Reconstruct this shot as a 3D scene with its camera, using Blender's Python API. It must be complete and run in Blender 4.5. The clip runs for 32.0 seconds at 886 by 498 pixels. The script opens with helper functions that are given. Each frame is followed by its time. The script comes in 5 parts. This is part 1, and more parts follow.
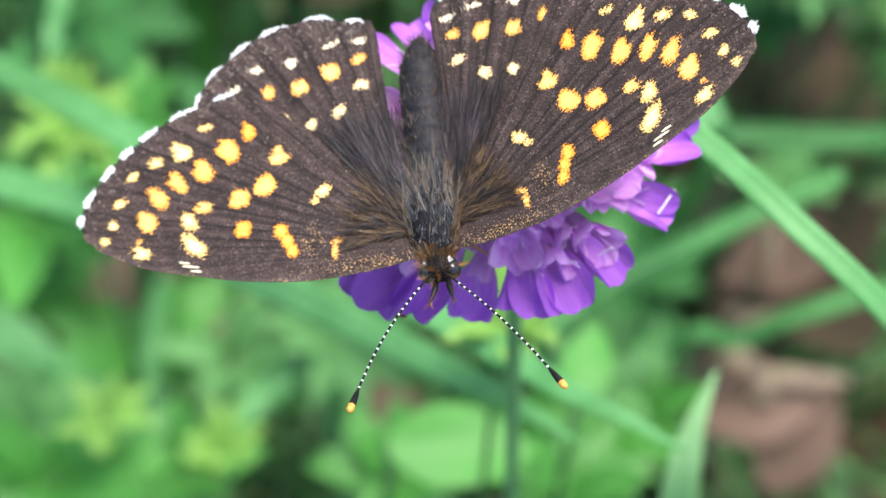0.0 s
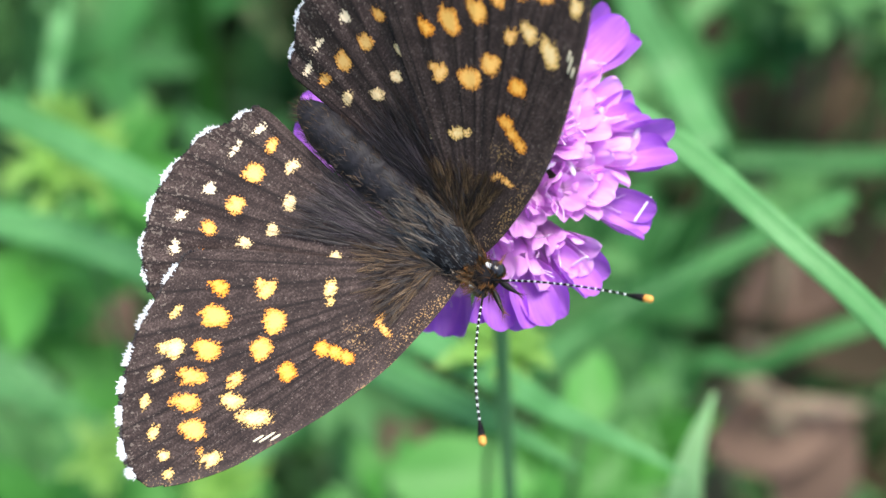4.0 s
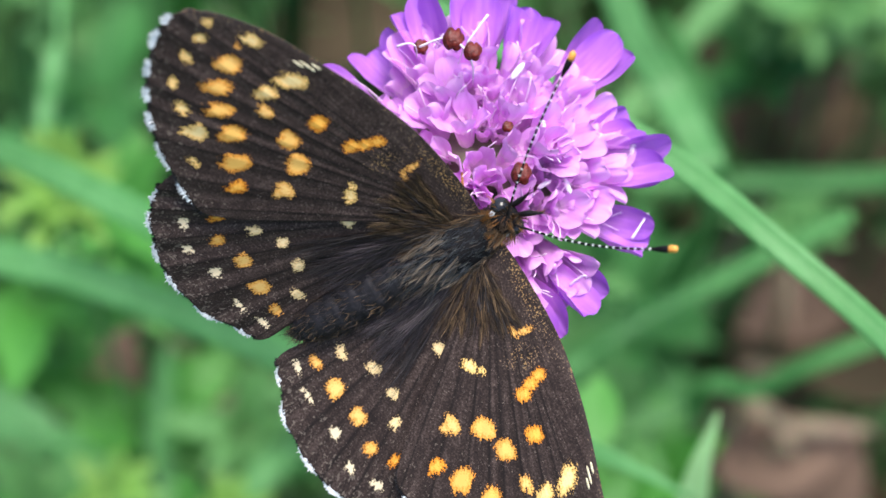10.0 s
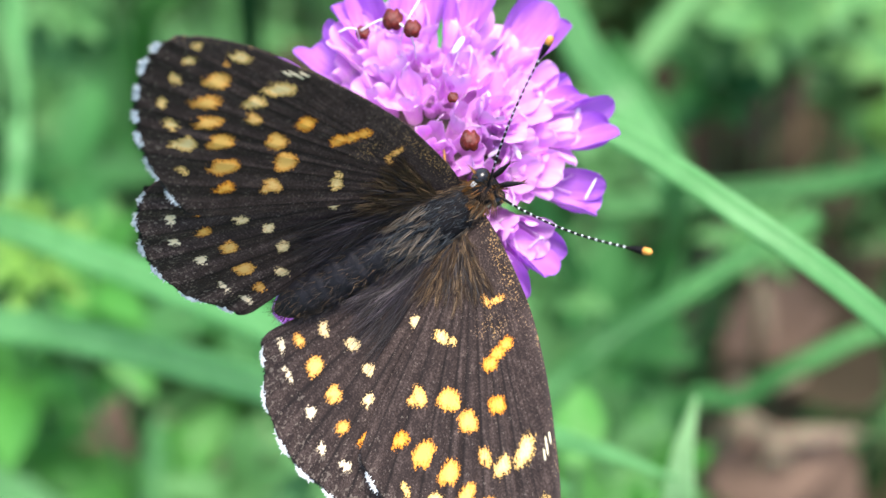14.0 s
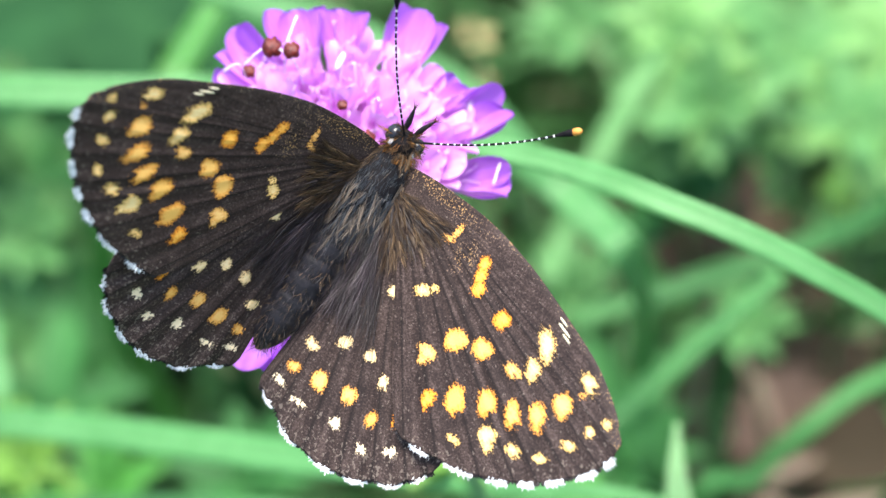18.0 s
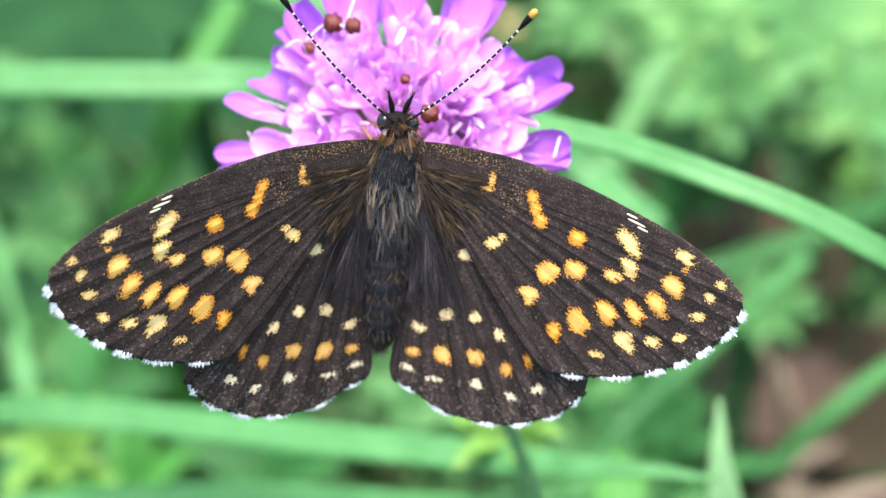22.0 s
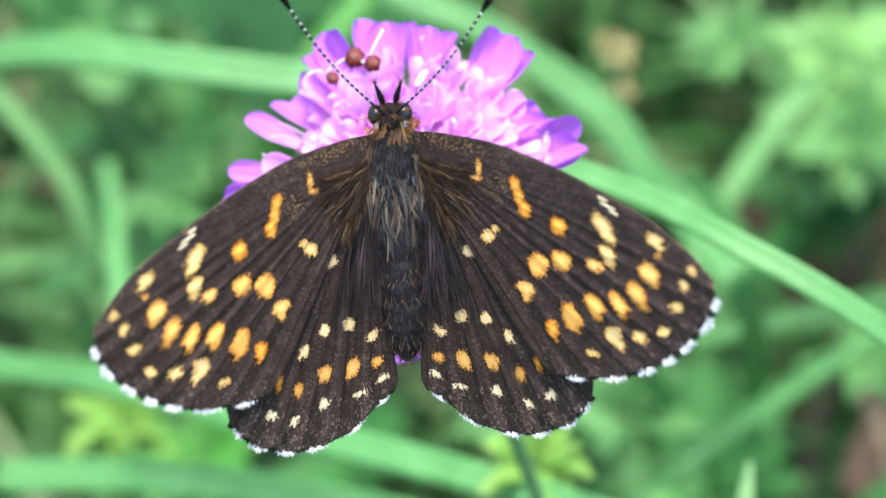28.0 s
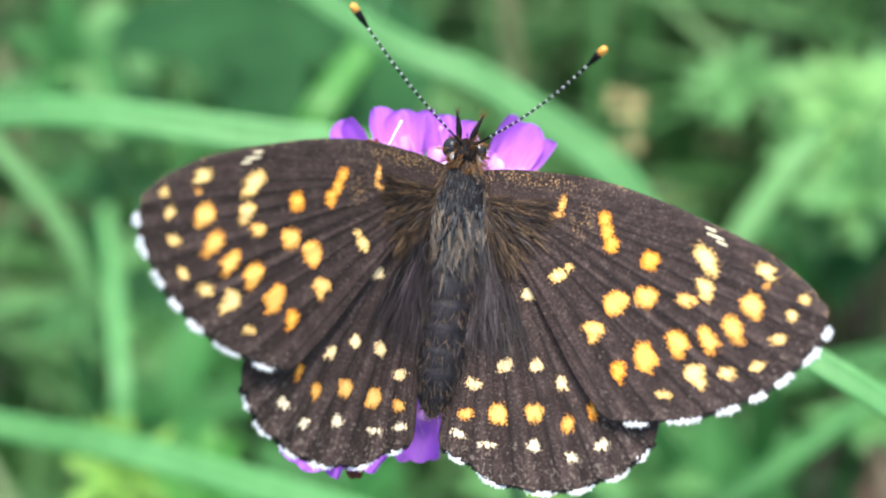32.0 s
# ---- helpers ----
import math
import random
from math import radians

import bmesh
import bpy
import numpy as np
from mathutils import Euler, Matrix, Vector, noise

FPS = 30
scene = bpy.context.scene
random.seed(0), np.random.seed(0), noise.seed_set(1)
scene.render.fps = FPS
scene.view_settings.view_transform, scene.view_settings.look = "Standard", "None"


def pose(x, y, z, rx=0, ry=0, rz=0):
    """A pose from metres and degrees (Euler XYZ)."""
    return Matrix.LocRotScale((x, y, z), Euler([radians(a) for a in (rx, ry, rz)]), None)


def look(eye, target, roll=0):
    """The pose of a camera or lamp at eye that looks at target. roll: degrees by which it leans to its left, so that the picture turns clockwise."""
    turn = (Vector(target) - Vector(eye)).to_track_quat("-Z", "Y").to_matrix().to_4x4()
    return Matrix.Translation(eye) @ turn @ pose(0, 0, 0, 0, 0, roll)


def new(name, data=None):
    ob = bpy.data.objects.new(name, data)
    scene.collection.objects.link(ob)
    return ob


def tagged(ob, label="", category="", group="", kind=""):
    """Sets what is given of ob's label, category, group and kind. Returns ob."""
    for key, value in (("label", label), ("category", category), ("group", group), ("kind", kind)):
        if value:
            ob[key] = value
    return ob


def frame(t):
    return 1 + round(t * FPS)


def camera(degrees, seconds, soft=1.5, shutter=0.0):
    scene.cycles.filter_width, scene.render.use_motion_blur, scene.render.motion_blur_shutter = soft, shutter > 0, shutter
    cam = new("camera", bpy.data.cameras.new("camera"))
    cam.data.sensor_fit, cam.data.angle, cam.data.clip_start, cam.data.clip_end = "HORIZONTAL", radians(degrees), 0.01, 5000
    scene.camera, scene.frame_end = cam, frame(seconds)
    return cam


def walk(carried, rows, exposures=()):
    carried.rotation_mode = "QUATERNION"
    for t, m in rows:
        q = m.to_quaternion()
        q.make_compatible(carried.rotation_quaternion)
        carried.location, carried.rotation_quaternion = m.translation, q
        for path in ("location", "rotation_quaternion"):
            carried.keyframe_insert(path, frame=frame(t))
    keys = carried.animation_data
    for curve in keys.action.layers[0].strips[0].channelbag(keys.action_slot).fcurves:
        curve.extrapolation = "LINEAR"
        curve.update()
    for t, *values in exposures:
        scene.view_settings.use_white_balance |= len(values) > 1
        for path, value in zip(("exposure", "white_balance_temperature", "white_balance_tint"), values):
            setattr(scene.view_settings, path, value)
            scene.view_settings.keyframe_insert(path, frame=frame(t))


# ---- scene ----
# A dark fritillary turning on a lilac scabious head above a meadow.
cam = camera(20, 32.0, soft=1.5)
cam.data.dof.use_dof = True
cam.data.dof.focus_distance = 0.1190
cam.data.dof.aperture_fstop = 47.0
walk(cam, [
    (0.0, pose(-0.003735, -0.072420, 0.353942, 31.477, -5.392, 7.931)),
    (0.5, pose(-0.003200, -0.071906, 0.354053, 31.370, -5.102, 8.166)),
    (1.0, pose(-0.002641, -0.072391, 0.353465, 31.538, -4.933, 7.999)),
    (1.5, pose(-0.001134, -0.072279, 0.352674, 31.674, -4.719, 8.240)),
    (2.0, pose(-0.000257, -0.071979, 0.352170, 31.844, -4.361, 7.806)),
    (2.5, pose(-0.001095, -0.071048, 0.352140, 32.156, -4.539, 7.722)),
    (4.5, pose(-0.000072, -0.071841, 0.350003, 32.693, -3.940, 7.082)),
    (5.0, pose(-0.000653, -0.071013, 0.350765, 32.702, -3.850, 6.765)),
    (5.5, pose(-0.000459, -0.070667, 0.350755, 32.758, -3.710, 6.653)),
    (6.0, pose(-0.001617, -0.070951, 0.350988, 32.737, -3.536, 6.394)),
    (6.5, pose(-0.002470, -0.071176, 0.350603, 32.819, -3.688, 6.775)),
    (7.0, pose(-0.002528, -0.072872, 0.349616, 33.075, -4.212, 7.744)),
    (7.5, pose(-0.002815, -0.071632, 0.351145, 32.906, -4.079, 7.755)),
    (8.0, pose(-0.001234, -0.070049, 0.351221, 32.659, -3.568, 7.109)),
    (8.5, pose(-0.001650, -0.070081, 0.350410, 32.646, -3.490, 7.158)),
    (9.0, pose(-0.001916, -0.069461, 0.350217, 32.762, -3.534, 7.053)),
    (9.5, pose(-0.000295, -0.069209, 0.350202, 33.029, -3.330, 6.437)),
    (10.0, pose(0.000154, -0.071397, 0.348790, 33.500, -3.363, 6.350)),
    (10.5, pose(0.000825, -0.072504, 0.348871, 33.361, -2.716, 4.969)),
    (11.0, pose(-0.000123, -0.072968, 0.349599, 33.754, -2.494, 4.827)),
    (11.5, pose(0.000919, -0.073267, 0.349342, 34.246, -2.522, 5.200)),
    (12.0, pose(-0.000159, -0.075722, 0.348118, 35.444, -3.099, 4.840)),
    (12.5, pose(0.000204, -0.077405, 0.347323, 35.916, -2.608, 3.864)),
    (13.0, pose(0.000705, -0.077584, 0.347344, 35.755, -1.626, 3.306)),
    (13.5, pose(0.001069, -0.077665, 0.347390, 35.772, -1.193, 2.650)),
    (15.5, pose(0.004628, -0.083481, 0.349626, 36.722, 1.323, -0.041)),
    (16.0, pose(0.001578, -0.087651, 0.347769, 38.080, 1.189, 0.642)),
    (16.5, pose(0.002479, -0.088891, 0.347035, 38.751, 2.859, -0.915)),
    (17.0, pose(0.003143, -0.090591, 0.345617, 39.516, 3.242, -1.283)),
    (17.5, pose(0.003543, -0.090768, 0.344412, 40.525, 4.823, -3.687)),
    (18.0, pose(0.005858, -0.089800, 0.341235, 41.291, 7.032, -7.139)),
    (18.5, pose(-0.000221, -0.090155, 0.341139, 41.823, 6.841, -7.891)),
    (19.0, pose(0.001161, -0.092868, 0.341642, 41.550, 7.020, -8.099)),
    (19.5, pose(0.000907, -0.093368, 0.341951, 41.453, 7.233, -8.508)),
    (20.0, pose(0.000294, -0.093404, 0.341597, 41.579, 6.957, -8.421)),
    (20.5, pose(0.000942, -0.091005, 0.341837, 41.374, 7.093, -8.617)),
    (21.0, pose(0.001167, -0.090472, 0.342009, 41.258, 7.224, -8.420)),
    (21.5, pose(0.001432, -0.090203, 0.342352, 41.161, 7.508, -8.375)),
    (22.0, pose(0.001912, -0.090891, 0.341209, 41.271, 7.331, -7.840)),
    (22.5, pose(0.001991, -0.090622, 0.340171, 41.275, 7.335, -7.277)),
    (23.0, pose(0.002650, -0.087452, 0.340427, 41.033, 7.369, -7.115)),
    (23.5, pose(0.002792, -0.088627, 0.341297, 41.477, 7.250, -6.616)),
    (24.0, pose(0.003449, -0.089301, 0.347482, 40.485, 8.162, -6.364)),
    (24.5, pose(0.005926, -0.091866, 0.345754, 40.912, 6.381, -2.883)),
    (26.5, pose(0.009335, -0.091132, 0.343468, 41.684, 5.672, -0.131)),
    (27.0, pose(0.009327, -0.089944, 0.343649, 41.583, 5.029, 1.070)),
    (27.5, pose(0.009426, -0.089066, 0.343613, 41.600, 5.104, 1.047)),
    (28.0, pose(0.012604, -0.089060, 0.343042, 41.556, 5.904, 0.561)),
    (28.5, pose(0.013824, -0.088441, 0.343741, 41.402, 5.345, 1.135)),
    (29.0, pose(0.013509, -0.087178, 0.343685, 41.429, 5.724, 1.135)),
    (29.5, pose(0.012550, -0.087979, 0.344325, 41.549, 6.095, 0.860)),
    (30.0, pose(0.012049, -0.088022, 0.343888, 41.721, 6.112, 0.684)),
    (30.5, pose(0.010675, -0.085997, 0.345298, 41.517, 6.109, 1.008)),
    (31.0, pose(0.011679, -0.085901, 0.345188, 41.628, 6.004, 0.811)),
    (31.5, pose(0.013345, -0.084906, 0.343989, 41.594, 5.934, 0.822)),
    (32.0, pose(0.011093, -0.083501, 0.343332, 41.841, 5.597, 0.580)),
], [(0.0, 1.34), (2.0, 1.25), (6.0, 1.06), (9.0, 0.97), (11.5, 1.02), (13.0, 1.24), (16.0, 1.44), (18.0, 1.55), (20.0, 1.57), (23.5, 1.57), (26.5, 1.54), (30.0, 1.58), (31.0, 1.45), (32.0, 1.40)])

# ---- light: bright overcast sky ----
world = bpy.data.worlds.new("sky")
scene.world = world
world.use_nodes = True
wn = world.node_tree
sky = wn.nodes.new("ShaderNodeTexSky")
sky.sky_type = "NISHITA"
sky.sun_disc = False
sky.sun_elevation, sky.sun_rotation = radians(80), radians(40)
sky.air_density, sky.dust_density = 1.0, 3.0
wn.links.new(sky.outputs[0], wn.nodes["Background"].inputs[0])
wn.nodes["Background"].inputs[1].default_value = 0.13
sun = new("sun", bpy.data.lights.new("sun", "SUN"))
sun.data.energy, sun.data.angle, sun.data.color = 2.2, radians(30), (1.0, 0.96, 0.9)
sun.matrix_world = look((0.25, 0.3, 2.6), (0.0, 0.0, 0.0))

MM = 0.001
FLOWER = Vector((0.0, 0.0, 0.25))
VIEW_UP = Vector((0.0, math.sin(radians(60)), math.cos(radians(60))))
VIEW_BACK = Vector((0.0, -math.cos(radians(60)), math.sin(radians(60))))
AXIS = (VIEW_BACK * 0.97 + VIEW_UP * 0.22 + Vector((0.05, 0, 0))).normalized()


# ---- materials ----
def material(name, rough=0.6, spec=0.3):
    m = bpy.data.materials.new(name)
    m.use_nodes = True
    nt = m.node_tree
    b = nt.nodes["Principled BSDF"]
    b.inputs["Roughness"].default_value = rough
    b.inputs["Specular IOR Level"].default_value = spec
    return m, nt, b


def node(nt, kind, **values):
    n = nt.nodes.new(kind)
    for key, v in values.items():
        n.inputs[key.replace("_", " ")].default_value = v
    return n


def ramp(nt, fac, *stops):
    r = nt.nodes.new("ShaderNodeValToRGB")
    while len(r.color_ramp.elements) < len(stops):
        r.color_ramp.elements.new(0.5)
    for e, (at, c) in zip(r.color_ramp.elements, stops):
        e.position, e.color = at, (*c, 1.0) if len(c) == 3 else c
    nt.links.new(fac, r.inputs[0])
    return r.outputs[0]


def mix(nt, fac, a, b):
    m = nt.nodes.new("ShaderNodeMix")
    m.data_type = "RGBA"
    for sock, v in ((m.inputs[0], fac), (m.inputs[6], a), (m.inputs[7], b)):
        if hasattr(v, "links"):
            nt.links.new(v, sock)
        elif isinstance(v, (int, float)):
            sock.default_value = v
        else:
            sock.default_value = (*v, 1.0)
    return m.outputs[2]


def calc(nt, op, a, b=0.0, c=0.0):
    m = nt.nodes.new("ShaderNodeMath")
    m.operation = op
    for sock, v in zip(m.inputs, (a, b, c)):
        if hasattr(v, "links"):
            nt.links.new(v, sock)
        else:
            sock.default_value = v
    return m.outputs[0]


def noise_of(nt, scale, detail=3.0, coord="Object", stretch=None):
    tc = nt.nodes.new("ShaderNodeTexCoord")
    out = tc.outputs[coord]
    if stretch:
        mp = nt.nodes.new("ShaderNodeMapping")
        mp.inputs["Scale"].default_value = stretch
        nt.links.new(out, mp.inputs[0])
        out = mp.outputs[0]
    n = node(nt, "ShaderNodeTexNoise", Scale=scale, Detail=detail)
    nt.links.new(out, n.inputs["Vector"])
    return n.outputs["Fac"]


def bumped(nt, b, height, strength=0.3, distance=0.0001):
    bp = node(nt, "ShaderNodeBump", Strength=strength, Distance=distance)
    nt.links.new(height, bp.inputs["Height"])
    nt.links.new(bp.outputs[0], b.inputs["Normal"])


def attribute(nt, name):
    a = nt.nodes.new("ShaderNodeAttribute")
    a.attribute_name = name
    return a.outputs["Fac"]


def simple(name, c0, c1, scale, rough=0.6, spec=0.3, bump=0.3, distance=0.0001, per_object=0.0, translucent=0.0, stretch=None):
    m, nt, b = material(name, rough, spec)
    col = ramp(nt, noise_of(nt, scale, 4.0, stretch=stretch), (0.3, c0), (0.7, c1))
    if per_object:
        oi = nt.nodes.new("ShaderNodeObjectInfo")
        hs = nt.nodes.new("ShaderNodeHueSaturation")
        nt.links.new(calc(nt, "MULTIPLY_ADD", oi.outputs["Random"], per_object, 1.0 - per_object / 2), hs.inputs["Value"])
        nt.links.new(col, hs.inputs["Color"])
        col = hs.outputs[0]
    nt.links.new(col, b.inputs["Base Color"])
    if bump:
        bumped(nt, b, noise_of(nt, scale * 3, 3.0, stretch=stretch), bump, distance)
    if translucent:
        tr = nt.nodes.new("ShaderNodeBsdfTranslucent")
        nt.links.new(col, tr.inputs[0])
        ms = nt.nodes.new("ShaderNodeMixShader")
        ms.inputs[0].default_value = translucent
        nt.links.new(b.outputs[0], ms.inputs[1])
        nt.links.new(tr.outputs[0], ms.inputs[2])
        nt.links.new(ms.outputs[0], nt.nodes["Material Output"].inputs[0])
    return m


def wing_material():
    m, nt, b = material("wing_scales", 0.7, 0.2)
    spot, warm, dust = attribute(nt, "spot"), attribute(nt, "warm"), attribute(nt, "dust")
    fine = noise_of(nt, 11000.0, 2.0)
    mid = noise_of(nt, 1500.0, 3.0)

    def along_rays(across, out):
        xyz = nt.nodes.new("ShaderNodeCombineXYZ")
        nt.links.new(calc(nt, "MULTIPLY", attribute(nt, "ray"), across), xyz.inputs[0])
        nt.links.new(calc(nt, "MULTIPLY", attribute(nt, "reach"), out), xyz.inputs[1])
        n = node(nt, "ShaderNodeTexNoise", Scale=1.0, Detail=3.0)
        nt.links.new(xyz.outputs[0], n.inputs["Vector"])
        return n.outputs["Fac"]

    silk, teeth = along_rays(0.4, 0.35), along_rays(1.1, 3.0)
    streak = calc(nt, "ADD", calc(nt, "MULTIPLY", silk, 0.33), calc(nt, "ADD", calc(nt, "MULTIPLY", mid, 0.22), calc(nt, "MULTIPLY", fine, 0.45)))
    brown = ramp(nt, streak, (0.36, (0.0150, 0.0100, 0.0092)), (0.5, (0.037, 0.0245, 0.0212)), (0.63, (0.094, 0.065, 0.056)))
    brown = mix(nt, calc(nt, "MULTIPLY", attribute(nt, "vein"), 0.82), brown, (0.009, 0.0065, 0.006))
    # Greyish sheen of the forewing's front edge, painted as a lighter brown.
    brown = mix(nt, calc(nt, "MULTIPLY", attribute(nt, "pale"), 0.35), brown, (0.10, 0.078, 0.07))
    specks = calc(nt, "GREATER_THAN", calc(nt, "ADD", calc(nt, "MULTIPLY_ADD", mid, 0.16, -0.08), calc(nt, "ADD", fine, calc(nt, "MULTIPLY", dust, 0.15))), 0.70)
    speck_colour = mix(nt, dust, (0.15, 0.12, 0.105), (0.62, 0.36, 0.11))
    ground = mix(nt, calc(nt, "MULTIPLY", specks, 0.8), brown, speck_colour)
    flake = calc(nt, "ADD", calc(nt, "MULTIPLY", noise_of(nt, 6500.0, 3.0), 0.55), calc(nt, "MULTIPLY", teeth, 0.45))
    worn = calc(nt, "GREATER_THAN", calc(nt, "ADD", flake, calc(nt, "MULTIPLY", attribute(nt, "wear"), 0.07)), 0.628)
    ground = mix(nt, calc(nt, "MULTIPLY", worn, 0.45), ground, (0.26, 0.215, 0.175))
    rough_edge = calc(nt, "ADD", calc(nt, "MULTIPLY", calc(nt, "SUBTRACT", fine, 0.5), 0.55), calc(nt, "MULTIPLY", calc(nt, "SUBTRACT", teeth, 0.5), 0.45))
    inside = calc(nt, "SUBTRACT", calc(nt, "SUBTRACT", rough_edge, 0.02), spot)
    mask = ramp(nt, calc(nt, "MULTIPLY_ADD", inside, 2.2, 0.5), (0.42, (0, 0, 0)), (0.58, (1, 1, 1)))
    core = ramp(nt, calc(nt, "MULTIPLY_ADD", inside, 1.7, 0.16), (0.2, (0, 0, 0)), (0.62, (1, 1, 1)))
    orange = mix(nt, core, (0.74, 0.24, 0.014), (0.97, 0.51, 0.088))
    cream = mix(nt, core, (0.86, 0.52, 0.15), (0.98, 0.75, 0.36))
    colour = mix(nt, calc(nt, "MULTIPLY", warm, 1.3), cream, orange)
    colour = mix(nt, calc(nt, "MULTIPLY", warm, -1.6), colour, (0.92, 0.78, 0.55))
    nt.links.new(mix(nt, mask, ground, colour), b.inputs["Base Color"])
    bumped(nt, b, calc(nt, "ADD", fine, calc(nt, "MULTIPLY", silk, 0.6)), 0.4, 0.00003)
    return m


WING = wing_material()
VEIN = simple('wing_vein', (0.006, 0.005, 0.005), (0.022, 0.017, 0.015), 2500, 0.7, 0.2, 0)
def hair_material(name, *cols):
    m, nt, b = material(name, 0.5, 0.35)
    nt.links.new(ramp(nt, attribute(nt, "tone"), *[((i / (len(cols) - 1)) ** 0.6, c) for i, c in enumerate(cols)]), b.inputs["Base Color"])
    return m


HAIR_BROWN = hair_material("brown_hair", (0.020, 0.012, 0.007), (0.06, 0.036, 0.018), (0.14, 0.085, 0.040), (0.27, 0.17, 0.085))
HAIR_GREY = hair_material("grey_hair", (0.012, 0.014, 0.018), (0.035, 0.041, 0.049), (0.085, 0.090, 0.092), (0.20, 0.18, 0.15))
HAIR_DARK = hair_material("dark_hair", (0.006, 0.005, 0.005), (0.024, 0.019, 0.019), (0.085, 0.07, 0.07))
HAIR_TAN = hair_material("tan_hair", (0.035, 0.026, 0.019), (0.10, 0.076, 0.055), (0.21, 0.165, 0.12), (0.36, 0.29, 0.22))
HAIR_MAUVE = hair_material("mauve_hair", (0.018, 0.013, 0.015), (0.07, 0.053, 0.060), (0.17, 0.135, 0.145))
HAIR_ORANGE = hair_material("orange_hair", (0.06, 0.025, 0.007), (0.20, 0.085, 0.018), (0.44, 0.21, 0.06))
CHITIN = simple("dark_chitin", (0.006, 0.006, 0.007), (0.018, 0.016, 0.017), 1800, 0.8, 0.12, 0.4, 0.00005)
ABDOMEN = simple("abdomen_scales", (0.005, 0.005, 0.007), (0.022, 0.020, 0.024), 2600, 0.6, 0.25, 0.5, 0.00004)
EYE = simple("eye", (0.006, 0.006, 0.008), (0.016, 0.016, 0.020), 4000, 0.22, 0.6, 0.1, 0.00001)
WHITE_SCALE = simple("white_scales", (0.55, 0.6, 0.62), (0.88, 0.9, 0.9), 3000, 0.7, 0.2, 0)
DASH = simple('cream_scales', (0.70, 0.60, 0.36), (0.92, 0.84, 0.62), 6000, 0.75, 0.15, 0)
TIP = simple("orange_tip", (0.62, 0.22, 0.03), (0.82, 0.42, 0.10), 3000, 0.6, 0.3, 0)
LEG = simple("leg_orange", (0.22, 0.09, 0.02), (0.38, 0.17, 0.05), 2000, 0.5, 0.3, 0)


def petal_material(name, c0, c1, c2):
    m, nt, b = material(name, 0.5, 0.3)
    along = attribute(nt, "along")
    oi = nt.nodes.new("ShaderNodeObjectInfo")
    col = ramp(nt, calc(nt, "ADD", calc(nt, "ADD", along, calc(nt, "MULTIPLY_ADD", noise_of(nt, 4200, 2.0, stretch=(1.0, 0.12, 0.3)), 0.7, -0.35)), calc(nt, "MULTIPLY_ADD", noise_of(nt, 900, 3.0), 0.6, -0.3)), (0.05, c0), (0.5, c1), (0.95, c2))
    hs = nt.nodes.new("ShaderNodeHueSaturation")
    nt.links.new(calc(nt, "MULTIPLY_ADD", oi.outputs["Random"], 0.3, 0.86), hs.inputs["Value"])
    nt.links.new(col, hs.inputs["Color"])
    nt.links.new(hs.outputs[0], b.inputs["Base Color"])
    bumped(nt, b, noise_of(nt, 2500, 2.0, stretch=(1.0, 0.2, 1.0)), 0.25, 0.00006)
    tr = nt.nodes.new("ShaderNodeBsdfTranslucent")
    nt.links.new(hs.outputs[0], tr.inputs[0])
    ms = nt.nodes.new("ShaderNodeMixShader")
    ms.inputs[0].default_value = 0.3
    nt.links.new(b.outputs[0], ms.inputs[1])
    nt.links.new(tr.outputs[0], ms.inputs[2])
    nt.links.new(ms.outputs[0], nt.nodes["Material Output"].inputs[0])
    return m


PETAL_OUT = petal_material("violet_petal", (0.77, 0.38, 0.82), (0.60, 0.225, 0.80), (0.46, 0.150, 0.76))
PETAL_IN = petal_material("pink_petal", (0.82, 0.54, 0.80), (0.80, 0.37, 0.84), (0.88, 0.50, 0.92))
STAMEN = simple("stamen", (0.75, 0.5, 0.78), (0.85, 0.7, 0.85), 1500, 0.5, 0.3, 0)
ANTHER = simple("white_anther", (0.82, 0.70, 0.82), (0.92, 0.86, 0.92), 2500, 0.6, 0.3, 0.2)
RED = simple("red_anther", (0.05, 0.006, 0.005), (0.20, 0.022, 0.014), 2600, 0.35, 0.4, 0.9, 0.00008)
CUP = simple("green_cup", (0.12, 0.13, 0.07), (0.25, 0.22, 0.16), 900, 0.7, 0.2, 0.3)
GREEN = simple("blade_green", (0.091, 0.300, 0.087), (0.140, 0.400, 0.133), 60, 0.45, 0.4, 0.3, 0.0003, 0.2, 0.3, (6, 6, 0.6))
LEAFY = simple("leaf_green", (0.032, 0.140, 0.035), (0.075, 0.260, 0.070), 90, 0.55, 0.2, 0.4, 0.0004, 0.4, 0.25)
YOUNG = simple("young_leaf_green", (0.182, 0.400, 0.070), (0.300, 0.500, 0.116), 90, 0.5, 0.4, 0.4, 0.0004, 0.3, 0.3)
STEM = simple("stem_green", (0.06, 0.15, 0.05), (0.11, 0.22, 0.08), 300, 0.6, 0.3, 0.3, 0.0001)
STALK = simple("stalk_green", (0.140, 0.320, 0.128), (0.204, 0.400, 0.175), 300, 0.6, 0.3, 0.3, 0.0001)
SEED = simple("dry_seed_head", (0.20, 0.19, 0.08), (0.32, 0.28, 0.13), 300, 0.8, 0.2, 0.4, 0.0004)
DEAD = simple("dead_leaf", (0.075, 0.048, 0.032), (0.185, 0.122, 0.088), 70, 0.8, 0.2, 0.5, 0.0008, 0.4)


